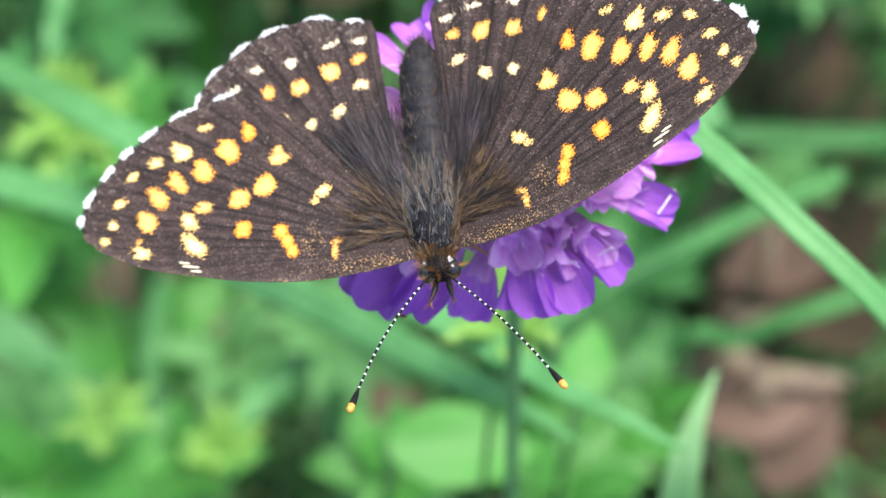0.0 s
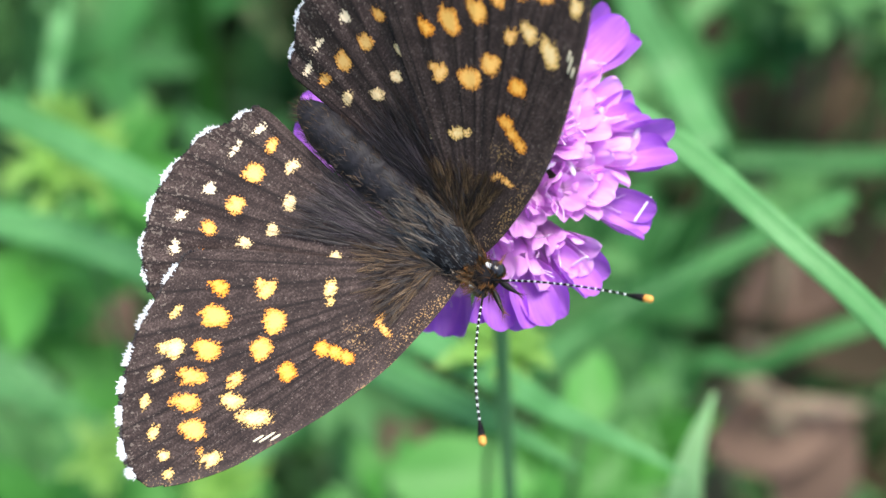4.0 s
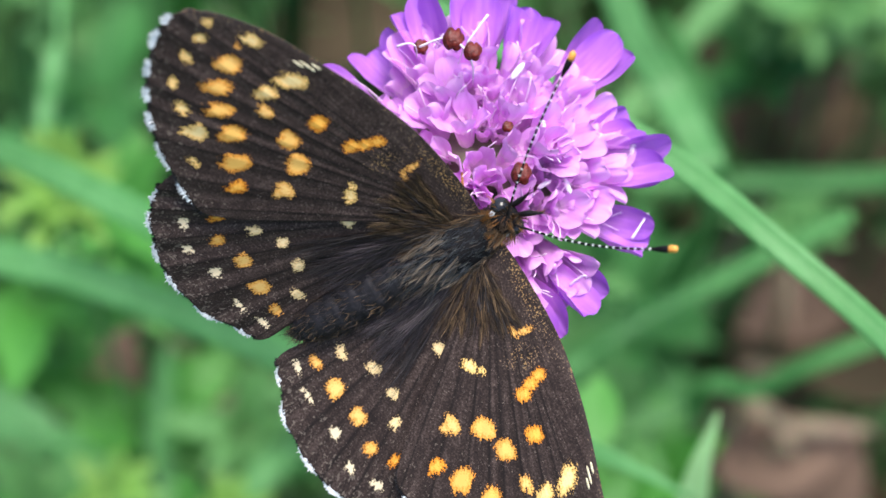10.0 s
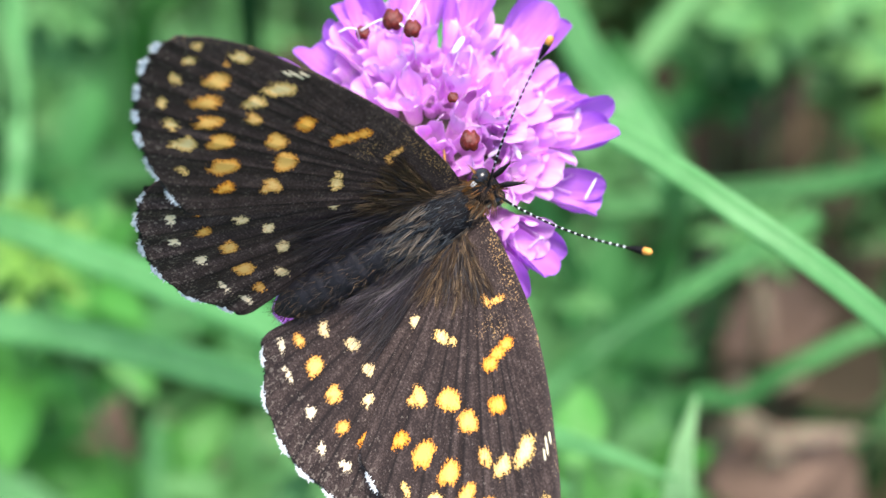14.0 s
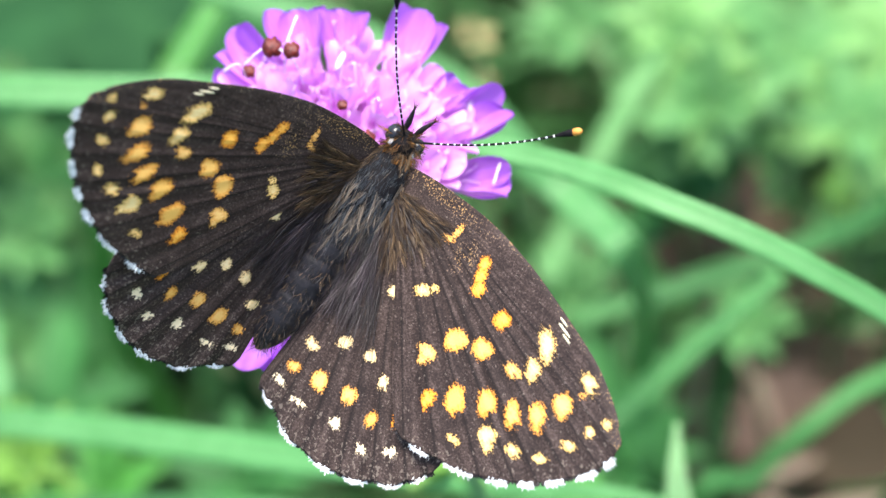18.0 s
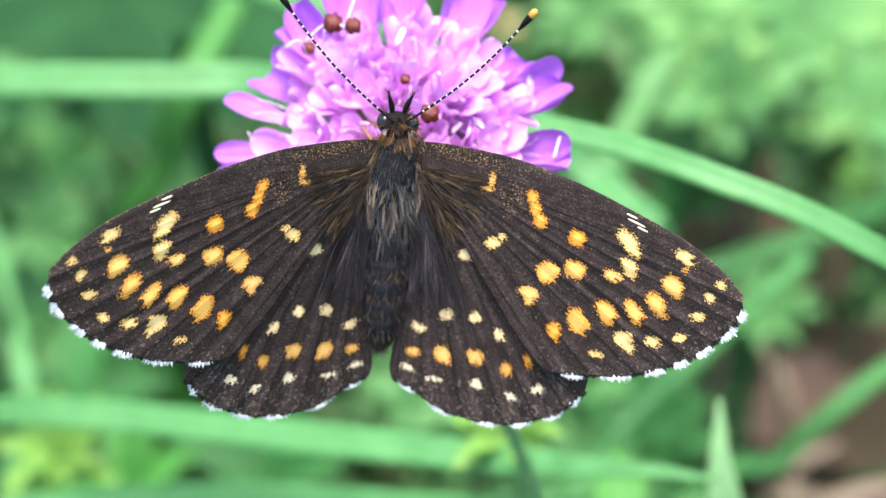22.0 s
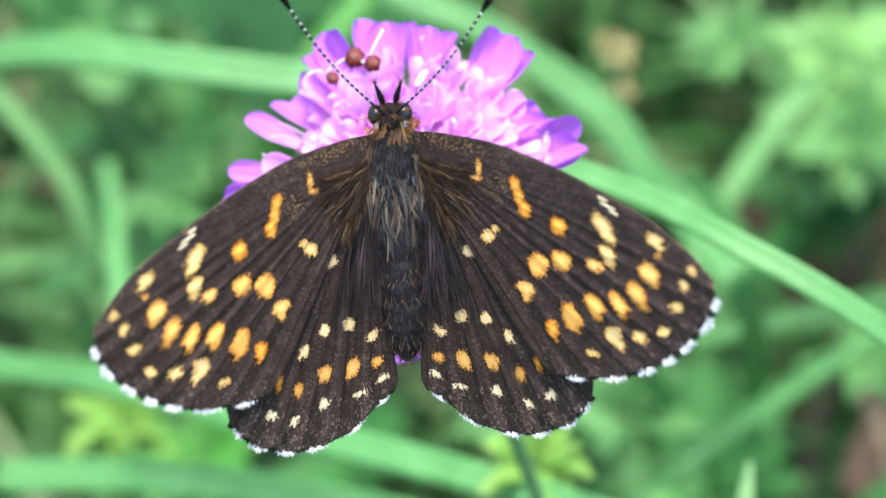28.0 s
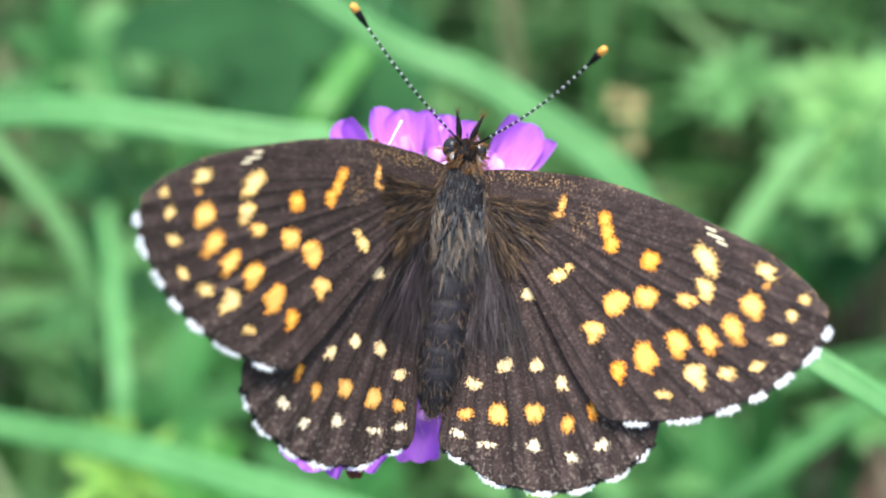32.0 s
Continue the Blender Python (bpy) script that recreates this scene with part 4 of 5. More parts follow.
blade("grass_blade", [(-0.0624, 0.0706, 0.1932), (-0.0455, 0.0635, 0.1995), (-0.0340, 0.0573, 0.2056), (-0.0183, 0.0531, 0.2057), (-0.0085, 0.0526, 0.2028), (0.0036, 0.0522, 0.1903), (0.0105, 0.0645, 0.1528), (0.0500, 0.1000, -0.0000)], 0.0026, GREEN, "smooth green grass blade bending behind the flower head")
blade("grass_blade", [(0.0437, 0.1494, 0.1169), (0.0281, 0.1222, 0.1243), (0.0178, 0.1064, 0.1209), (0.0133, 0.1025, 0.1071), (0.02, 0.15, 0.0)], 0.0030, MINT, "slanting blurred grass blade")
blade("grass_blade", [(0.0374, 0.0756, 0.1435), (0.0237, 0.0627, 0.1476), (0.0125, 0.0531, 0.1478), (0.0035, 0.0513, 0.1295), (-0.01, 0.1, 0.0)], 0.0024, LEAFY, "broad grass blade rising behind the stem")
blade("grass_blade", [(0.0656, 0.0845, 0.1141), (0.0487, 0.0771, 0.1213), (0.0403, 0.0730, 0.1213), (0.0327, 0.0700, 0.1172), (0.0246, 0.0655, 0.1088), (0.03, 0.05, 0.0)], 0.0019, LEAFY, "narrow grass blade low over the ground")
blade("grass_blade", [(-0.0618, 0.1046, 0.1661), (-0.0533, 0.0934, 0.1654), (-0.0464, 0.0852, 0.1606), (-0.0445, 0.0794, 0.1515), (-0.0474, 0.0786, 0.1337), (-0.04, 0.06, 0.0)], 0.0019, MINT, "curving pale grass blade")
blade("grass_blade", [(-0.0535, 0.1231, 0.1248), (-0.0503, 0.1053, 0.1261), (-0.0488, 0.0918, 0.1240), (-0.0517, 0.0867, 0.1095), (-0.06, 0.15, 0.0)], 0.0018, GREEN, "faint upright grass blade")
blade("grass_blade", [(-0.0170, 0.1171, 0.1559), (-0.0216, 0.1028, 0.1593), (-0.0274, 0.1028, 0.1477), (-0.0374, 0.1146, 0.1083), (-0.02, 0.1, 0.0)], 0.0036, LUSH, "grass blade leaning away from the flower")
blade("grass_blade", [(0.0265, 0.0930, 0.1247), (0.0238, 0.0938, 0.1309), (0.0204, 0.0978, 0.1356), (0.0163, 0.1009, 0.1408), ], 0.0024, LEAFY, "short narrow grass tip")
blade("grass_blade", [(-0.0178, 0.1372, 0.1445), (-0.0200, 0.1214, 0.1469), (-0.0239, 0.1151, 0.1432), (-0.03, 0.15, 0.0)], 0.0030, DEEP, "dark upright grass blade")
blade("grass_blade", [(0.0159, 0.0874, 0.1273), (0.0291, 0.0890, 0.1282), (0.0423, 0.0907, 0.1292), (0.0615, 0.1012, 0.1237)], 0.0026, LEAFY, "blurred grass blade among herbs")


def leaf_mesh(name, length, width, mat, fold=0.25, curl=0.15, seed=0):
    verts, faces = [], []
    nu, nv = 7, 12
    for i in range(nv):
        s = i / (nv - 1)
        half = width * 0.5 * math.sin(math.pi * min(1, 0.04 + s * 0.96)) ** 0.75 * (1.15 - 0.3 * s) + 0.0001
        for k in range(nu):
            u = -1 + 2 * k / (nu - 1)
            verts.append((u * half, s * length, abs(u) * half * fold - curl * length * s * s + 0.02 * length * math.sin(7 * s + seed) * u))
    for i in range(nv - 1):
        for k in range(nu - 1):
            faces.append((i * nu + k, i * nu + k + 1, (i + 1) * nu + k + 1, (i + 1) * nu + k))
    return mesh_of(name, verts, faces, mat)


def herb(at, count, length, width, mat, label, seed, spread=(25, 75), lean=(0, 0)):
    """A low herb: a stem from the ground and a rosette of leaves at its top."""
    rng = random.Random(seed)
    at = Vector(at)
    top = aim(VIEW_BACK * 0.5 + Vector((lean[0], lean[1], 0.8)), (1, 0, 0))
    ob = thing("herb", Matrix.Translation(at) @ top, label, "herb", "meadow herbs")
    shapes = [leaf_mesh("leaf", length * k, width * k, mat, 0.25, 0.2, seed + k) for k in (1.0, 0.8, 0.65)]
    for i in range(count):
        m = Matrix.Rotation(2.4 * i + rng.uniform(-0.4, 0.4), 4, "Z") @ Matrix.Rotation(radians(90 - rng.uniform(*spread)), 4, "X") @ Matrix.Translation((0, 0.0006, -0.0006 * i / count))
        part("leaf", rng.choice(shapes), ob, m)
    foot = Vector((at.x + rng.uniform(-0.01, 0.01), at.y + rng.uniform(-0.005, 0.02), -0.003))
    iv = ob.matrix_world.inverted()
    v, f = tube(spline([at, at.lerp(foot, 0.5) + Vector((0.004, 0, 0)), foot], 12), np.linspace(0.0003, 0.0005, 12), 6)
    part("stem", mesh_of("stem", [iv @ Vector(p) for p in v], f, STEM), ob)
    return ob


def lone_leaf(at, length, width, mat, label, turn, tilt=20, name="leaf", category="leaf"):
    """A leaf that lies across the view, on a stalk from the ground."""
    at = Vector(at)
    base = aim(VIEW_BACK * math.cos(radians(tilt)) + VIEW_UP * math.sin(radians(tilt)), (1, 0, 0))
    ob = thing(name, Matrix.Translation(at) @ base @ Matrix.Rotation(radians(turn - 90), 4, "Z"), label, category, "loose leaves")
    part("leaf_blade", leaf_mesh("leaf_blade", length, width, mat, 0.2, 0.1, 3), ob, Matrix.Translation((0, -length / 2, 0)))
    iv = ob.matrix_world.inverted()
    root = ob.matrix_world @ Vector((0, -length / 2, 0))
    v, f = tube(spline([root, root.lerp(Vector((root.x, root.y + 0.01, 0)), 0.5) + Vector((0.003, 0.004, 0)), (root.x, root.y + 0.01, -0.003)], 10), [0.0005] * 10, 6)
    part("leaf_stalk", mesh_of("leaf_stalk", [iv @ Vector(p) for p in v], f, STEM if mat is not DEAD else DEAD), ob)
    return ob


blade("grass_blade", [(0.0193, 0.0090, 0.1686), (0.0190, 0.0119, 0.1784), (0.0179, 0.0136, 0.1885), (0.0178, 0.0158, 0.1933), (0.0185, 0.0186, 0.1972)], 0.0030, TIPLEAF, "bright green pointed leaf tip low behind the stem", taper=0.3)
blade("grass_blade", [(-0.0205, 0.0848, 0.1955), (-0.0103, 0.0808, 0.1884), (-0.0037, 0.0792, 0.1858), (0.0027, 0.0764, 0.1823), (0.0091, 0.0726, 0.1783), (0.0119, 0.0691, 0.175), (0.0152, 0.0668, 0.1718), (0.0177, 0.0617, 0.172), (0.0203, 0.058, 0.1695), (0.0222, 0.072, 0.140), (0.0220, 0.105, 0.065), (0.0200, 0.140, 0.0)], 0.0031, GREEN, "broad pale grass blade sloping behind the flower")
blade("grass_blade", [(-0.0256, 0.0501, 0.0999), (-0.0219, 0.0533, 0.1075), (-0.0177, 0.0577, 0.1101), (-0.0120, 0.0639, 0.1137)], 0.0030, GREEN, "short light grass blade in the turf")
blade("grass_blade", [(-0.0274, 0.0492, 0.0937), (-0.0316, 0.0600, 0.0941), (-0.0329, 0.0672, 0.0983), (-0.0331, 0.0747, 0.1026)], 0.0032, GREEN, "upright light grass blade in the turf")
blade("grass_blade", [(-0.0608, 0.0595, 0.1112), (-0.0505, 0.0583, 0.1105), (-0.0420, 0.0563, 0.1093), (-0.0345, 0.0562, 0.1035)], 0.0032, GREEN, "slanting light grass blade in the turf")
blade("grass_blade", [(-0.0554, 0.0609, 0.1119), (-0.0478, 0.0597, 0.1113), (-0.0416, 0.0568, 0.1096), (-0.0356, 0.0568, 0.1038)], 0.0030, GREEN, "soft light grass blade near the ground")
for k, at in enumerate([(-0.0376, 0.0543, 0.1601), (-0.0331, 0.0444, 0.1232), (0.0029, 0.0221, 0.1935), (-0.0204, 0.0399, 0.1287)]):
    herb(at, 30 if k == 0 else 20, 0.0062 if k == 0 else 0.0046, 0.0017, YOUNG, "yellow-green feathery herb tip in the grass", 20 + k)
for k, at in enumerate([(0.0514, 0.1370, 0.1097), (0.0521, 0.1148, 0.1084), (0.0098, 0.0806, 0.1788), (0.0100, 0.0933, 0.1595)]):
    herb(at, 8, 0.0036 if k < 2 else 0.0019, 0.0018 if k < 2 else 0.0011, SEED if k > 1 else YOUNG, "dry pale seed head on a stalk" if k > 1 else "yellow-green herb tip among taller grass", 40 + k)
for k, at in enumerate([(0.0325, 0.1432, 0.1133), (0.0401, 0.1357, 0.1032), (0.0484, 0.1366, 0.0980), (0.0366, 0.0966, 0.1095), (0.0343, 0.1322, 0.1185), (0.0173, 0.1156, 0.0974), (0.0340, 0.1363, 0.0978), (0.0246, 0.1461, 0.1150), (0.0396, 0.1500, 0.1056)]):
    herb(at, 16, 0.0075, 0.0022, MINT, "mint green feathery meadow herb", 60 + k, (35, 85))
for k, at in enumerate([(-0.0389, 0.0786, 0.1222), (-0.0480, 0.0744, 0.1082), (-0.0385, 0.0415, 0.1123), (-0.0101, 0.0713, 0.0948), (-0.0420, 0.1194, 0.0995), (-0.0473, 0.1071, 0.1040), (-0.0498, 0.0737, 0.0963), (-0.0331, 0.0688, 0.0935), (0.0185, 0.0853, 0.1030), (0.0344, 0.1308, 0.0946), (-0.0521, 0.1410, 0.1120), (-0.0543, 0.1271, 0.1040), (-0.0249, 0.0898, 0.1055), (0.0136, 0.0736, 0.1193), (-0.0575, 0.1374, 0.1330), (-0.0477, 0.1497, 0.1055)]):
    herb(at, 8, 0.014, 0.0055, LUSH if at[0] < -0.03 and at[1] < 0.08 else LEAFY, "soft green herb leaves in the meadow", 80 + k, (35, 85))
lone_leaf((0.0121, 0.0379, 0.1622), 0.0078, 0.0044, LUSH, "small oval green leaf beside the stem", 85)
lone_leaf((0.0025, 0.0299, 0.1576), 0.013, 0.0075, LUSH, "broad oval green leaf under the flower", 10)
lone_leaf((-0.0531, 0.1388, 0.1338), 0.024, 0.011, MINT, "broad pale green leaf in the grass", 95)
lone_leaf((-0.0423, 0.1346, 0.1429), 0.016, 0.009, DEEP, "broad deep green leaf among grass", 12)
# Big leaves that darken this gap; their shade is in the colour.
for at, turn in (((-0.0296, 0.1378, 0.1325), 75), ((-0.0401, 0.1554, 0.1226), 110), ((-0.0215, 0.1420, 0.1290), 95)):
    lone_leaf(at, 0.030, 0.016, DEEP, "broad leaf behind the blades, shade put into its dark green", turn)
for k, at in enumerate([(0.0398, 0.0780, 0.0895), (0.0452, 0.0766, 0.0864), (-0.0443, 0.0864, 0.0805), (-0.0087, 0.0829, 0.0669), (0.0418, 0.1055, 0.0800), (0.0413, 0.1380, 0.0872), (0.0100, 0.1290, 0.0820)]):
    lone_leaf(at, 0.016, 0.010, DEAD, "withered brown leaf lying in the meadow", 20 + 47 * k, 10, "dead_leaf", "dead leaf")
DARK_LEAF = simple("old_dark_leaf", (0.035, 0.028, 0.016), (0.085, 0.062, 0.036), 70, 0.85, 0.15, 0.5, 0.0008, 0.4)
for k, at in enumerate([(0.0414, 0.1448, 0.0738), (0.0483, 0.1431, 0.0670), (0.0478, 0.1203, 0.0654), (0.0431, 0.1104, 0.0597), (0.0299, 0.1405, 0.0771), (-0.0229, 0.1556, 0.0627), (-0.0315, 0.1883, 0.0816), (0.0472, 0.1034, 0.0787)]):
    lone_leaf(at, 0.022, 0.014, DARK_LEAF, "old dark brown leaf on the ground", 70 + 61 * k, 5, "dead_leaf", "dead leaf")
for k, at in enumerate([(0.0084, 0.0682, 0.1393), (0.0024, 0.0638, 0.1483), (-0.0113, 0.0635, 0.1135), (-0.0014, 0.0464, 0.1151), (0.0472, 0.1216, 0.1297), (0.0530, 0.1120, 0.1241), (0.0374, 0.1196, 0.1227), (0.0167, 0.0596, 0.1228), (0.0102, 0.0603, 0.1347), (-0.0021, 0.0677, 0.1390), (-0.0477, 0.1263, 0.1150), (-0.0453, 0.1406, 0.1118), (-0.0508, 0.1199, 0.1056), (-0.0426, 0.0502, 0.1058), (-0.0303, 0.0482, 0.1046), (-0.0226, 0.0646, 0.1025)]):
    herb(at, 12, 0.009, 0.0032, MINT, "light green herb leaves above the turf", 140 + k, (35, 85))
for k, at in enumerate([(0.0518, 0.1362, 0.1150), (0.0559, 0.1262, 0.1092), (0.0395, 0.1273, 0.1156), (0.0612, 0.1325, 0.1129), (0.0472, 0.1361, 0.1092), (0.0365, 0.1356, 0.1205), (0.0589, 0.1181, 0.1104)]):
    herb(at, 10, 0.0115, 0.0042, FRESH, "fresh light green herb leaves in the meadow", 170 + k, (35, 85))
for k, at in enumerate([(0.0169, 0.0448, 0.1315), (0.0139, 0.0387, 0.1338), (0.0106, 0.0472, 0.1271), (0.0216, 0.0560, 0.1207), (-0.0245, 0.0440, 0.1138), (-0.0027, 0.0422, 0.1243)]):
    herb(at, 12, 0.0085, 0.0034, LUSH, "lush bright green herb leaves", 190 + k, (35, 85))
STRAW = simple("straw", (0.20, 0.14, 0.095), (0.34, 0.26, 0.19), 80, 0.7, 0.2, 0.4, 0.0004)
for pts, wide in (([(0.0318, 0.0787, 0.0899), (0.0402, 0.0799, 0.0929), (0.0502, 0.0819, 0.0917)], 0.0022), ([(0.0365, 0.0777, 0.0847), (0.0430, 0.0789, 0.0877), (0.0480, 0.0807, 0.0865)], 0.0016), ([(0.0333, 0.0892, 0.0821), (0.0382, 0.0914, 0.0857), (0.0447, 0.0940, 0.0849)], 0.0018), ([(0.0341, 0.1100, 0.0941), (0.0385, 0.1041, 0.0907), (0.0407, 0.0986, 0.0852)], 0.0016)):
    blade("dry_stalk", [(Vector(pts[0]).x - 0.01, Vector(pts[0]).y, 0.0)] + pts, wide, STRAW, "dry straw-coloured grass leaf on bare ground", group="dry stalks")
ground_v = [(x, y, 0.0) for y in (-60, -1, -0.4, -0.2, 0, 0.2, 0.4, 0.6, 1, 60) for x in (-60, -1, -0.4, -0.2, 0, 0.2, 0.4, 1, 60)]
ground = new("ground", mesh_of("ground", ground_v, [(j * 9 + i, j * 9 + i + 1, (j + 1) * 9 + i + 1, (j + 1) * 9 + i) for j in range(9) for i in range(8)], SOIL, False))
tagged(ground, "mossy brown meadow soil under the grass", "ground", "", "structure")


def turf(count, seed, x0, x1, y0, y1, hmin, hmax, width):
    rng = np.random.default_rng(seed)
    n = count
    x, y = rng.normal((x0 + x1) / 2, (x1 - x0) / 3.2, n), rng.normal((y0 + y1) / 2, (y1 - y0) / 3.2, n)
    a = rng.uniform(0, 2 * math.pi, n)
    h = rng.uniform(hmin, hmax, n)
    lean = rng.uniform(0.2, 1.3, n)
    # Bare brown patches where little grass grows.
    keep = np.ones(n, bool)
    stray = rng.random(n)
    for px, py, rx, ry, bare in ((0.058, 0.138, 0.024, 0.045, 0.62), (0.056, 0.19, 0.02, 0.02, 0.5), (-0.034, 0.178, 0.016, 0.014, 0.5), (0.012, 0.20, 0.012, 0.012, 0.5)):
        for s in (0.0, 0.5, 1.0):
            qx, qy = x + np.cos(a) * lean * h * s * s, y + np.sin(a) * lean * h * s * s
            keep &= (((qx - px) / rx) ** 2 + ((qy - py) / ry) ** 2 > 1) | (stray > bare)
    x, y, a, h, lean = x[keep], y[keep], a[keep], h[keep], lean[keep]
    n = len(x)
    w = rng.uniform(0.5, 1.3, n) * width
    b = a + rng.normal(0, 0.6, n) + math.pi / 2
    rings = []
    for s, wd in ((0, 0.8), (0.3, 1.0), (0.6, 0.85), (0.85, 0.5), (1.0, 0.05)):
        cx, cy, cz = x + np.cos(a) * lean * h * s * s, y + np.sin(a) * lean * h * s * s, h * s * (1 - 0.25 * lean * s)
        for sg in (-0.5, 0.5):
            rings.append(np.stack([cx + np.cos(b) * w * wd * sg, cy + np.sin(b) * w * wd * sg, cz - 0.002], 1))
    v = np.stack(rings, 1).reshape(-1, 3)
    base = np.arange(n)[:, None] * 10
    f = np.concatenate([base + np.array([[2 * j, 2 * j + 1, 2 * j + 3, 2 * j + 2]]) for j in range(4)])
    return mesh_of("grass", v.tolist(), f.tolist(), TURF)


grass = tagged(new("grass", turf(9500, 7, -0.32, 0.32, -0.16, 0.54, 0.02, 0.10, 0.0035)), "dense green meadow grass, out of focus", "grass", "", "stuff")
far_grass = tagged(new("grass", turf(12000, 8, -2.0, 2.0, -1.6, 2.4, 0.03, 0.14, 0.012)), "meadow grass further out", "grass", "", "stuff")


# ---- movement ----
def motions():
    walk(butterfly, [
        (0.0, pose(-0.002943, -0.007150, 0.249812, -13.08, 24.79, -170.99)),
        (0.5, pose(-0.002630, -0.007521, 0.249674, -19.09, 27.78, -172.24)),
        (1.0, pose(-0.001691, -0.007363, 0.249735, -23.24, 26.80, -168.23)),
        (1.5, pose(-0.001099, -0.007451, 0.250009, -39.82, 39.26, -164.19)),
        (2.0, pose(-0.000589, -0.007510, 0.250340, -43.23, 44.74, -164.65)),
        (2.5, pose(-0.000563, -0.007586, 0.250363, -42.46, 44.07, -162.06)),
        (4.5, pose(-0.000311, -0.006542, 0.250436, -11.22, 45.40, -126.33)),
        (5.0, pose(-0.000398, -0.006076, 0.250495, -13.36, 52.12, -119.54)),
        (5.5, pose(-0.000602, -0.005940, 0.250425, -4.29, 52.07, -110.34)),
        (6.0, pose(-0.000975, -0.005821, 0.250517, 1.57, 54.30, -105.07)),
        (6.5, pose(-0.000882, -0.005677, 0.251060, 17.31, 51.88, -80.17)),
        (7.0, pose(-0.000782, -0.005977, 0.251174, 22.20, 52.87, -73.88)),
        (7.5, pose(-0.000857, -0.005752, 0.251168, 29.64, 55.13, -72.22)),
        (8.0, pose(-0.001005, -0.005079, 0.251556, 34.89, 48.19, -71.70)),
        (8.5, pose(-0.000971, -0.005048, 0.251619, 40.23, 47.63, -66.12)),
        (9.0, pose(-0.000884, -0.004640, 0.251846, 43.88, 40.12, -54.37)),
        (9.5, pose(-0.000883, -0.004202, 0.251780, 46.48, 37.92, -47.92)),
        (10.0, pose(0.000034, -0.004874, 0.251081, 51.52, 44.30, -27.27)),
        (10.5, pose(-0.000976, -0.004777, 0.250992, 63.27, 44.45, -28.81)),
        (11.0, pose(-0.000815, -0.004541, 0.251369, 60.91, 42.66, -27.30)),
        (11.5, pose(-0.000214, -0.004976, 0.251957, 55.28, 43.36, -24.57)),
        (12.0, pose(0.000519, -0.005176, 0.252157, 53.45, 39.06, -36.51)),
        (12.5, pose(0.000892, -0.005645, 0.251800, 55.40, 43.38, -36.92)),
        (13.0, pose(0.001071, -0.005974, 0.251826, 50.80, 49.54, -30.94)),
        (13.5, pose(0.001117, -0.005891, 0.252037, 50.05, 45.55, -32.33)),
        (15.5, pose(0.002236, -0.006245, 0.252538, 39.65, 47.33, -41.30)),
        (16.0, pose(0.001772, -0.007160, 0.252714, 41.09, 48.06, -39.93)),
        (16.5, pose(0.001577, -0.007056, 0.252890, 53.65, 43.56, -38.18)),
        (17.0, pose(0.002291, -0.005685, 0.253147, 54.60, 36.77, -31.07)),
        (17.5, pose(0.002525, -0.005415, 0.253369, 43.73, 39.36, -26.43)),
        (18.0, pose(0.002448, -0.005730, 0.253681, 44.31, 40.65, -24.64)),
        (18.5, pose(0.002120, -0.006373, 0.253762, 54.26, 37.00, -29.03)),
        (19.0, pose(0.001889, -0.005850, 0.253631, 56.48, 36.52, -26.30)),
        (19.5, pose(0.001306, -0.005269, 0.253411, 64.89, 30.28, -18.87)),
        (20.0, pose(0.001046, -0.005257, 0.253217, 67.13, 25.63, -9.54)),
        (20.5, pose(0.000576, -0.005410, 0.252935, 68.43, 22.21, -7.20)),
        (21.0, pose(0.000755, -0.005427, 0.252795, 66.72, 21.79, -3.84)),
        (21.5, pose(0.000319, -0.005373, 0.252977, 67.27, 16.89, 0.38)),
        (22.0, pose(-0.000205, -0.005348, 0.253232, 66.09, 14.71, -3.37)),
        (22.5, pose(-0.000053, -0.005294, 0.253453, 67.75, 17.77, -6.88)),
        (23.0, pose(0.000834, -0.004741, 0.254113, 67.82, 17.25, -10.28)),
        (23.5, pose(0.000423, -0.005369, 0.255001, 67.23, 13.53, -10.63)),
        (24.0, pose(0.000464, -0.005042, 0.255801, 61.03, 12.98, -6.49)),
        (24.5, pose(0.001212, -0.005621, 0.256550, 51.48, 12.89, -1.22)),
        (26.5, pose(0.000412, -0.006978, 0.257886, 57.19, 4.29, 15.31)),
        (27.0, pose(-0.000440, -0.007187, 0.258466, 48.02, -3.41, 17.84)),
        (27.5, pose(-0.000239, -0.007813, 0.258788, 50.99, -3.72, 19.00)),
        (28.0, pose(0.000749, -0.007824, 0.259178, 62.27, 4.22, 4.98)),
        (28.5, pose(0.001915, -0.007742, 0.259389, 67.62, 11.38, -1.77)),
        (29.0, pose(0.001943, -0.007793, 0.259335, 66.75, 13.24, -6.44)),
        (29.5, pose(0.002289, -0.007354, 0.259564, 62.99, 13.38, -6.28)),
        (30.0, pose(0.000927, -0.005395, 0.259618, 48.70, 9.73, -10.40)),
        (30.5, pose(0.001585, -0.004152, 0.260025, 38.37, 9.67, -12.85)),
        (31.0, pose(0.002683, -0.005189, 0.259645, 41.91, 17.13, -7.03)),
        (31.5, pose(0.003367, -0.004829, 0.259354, 42.89, 18.23, -4.29)),
        (32.0, pose(0.002634, -0.004071, 0.259005, 42.04, 19.63, 3.89)),
    ])
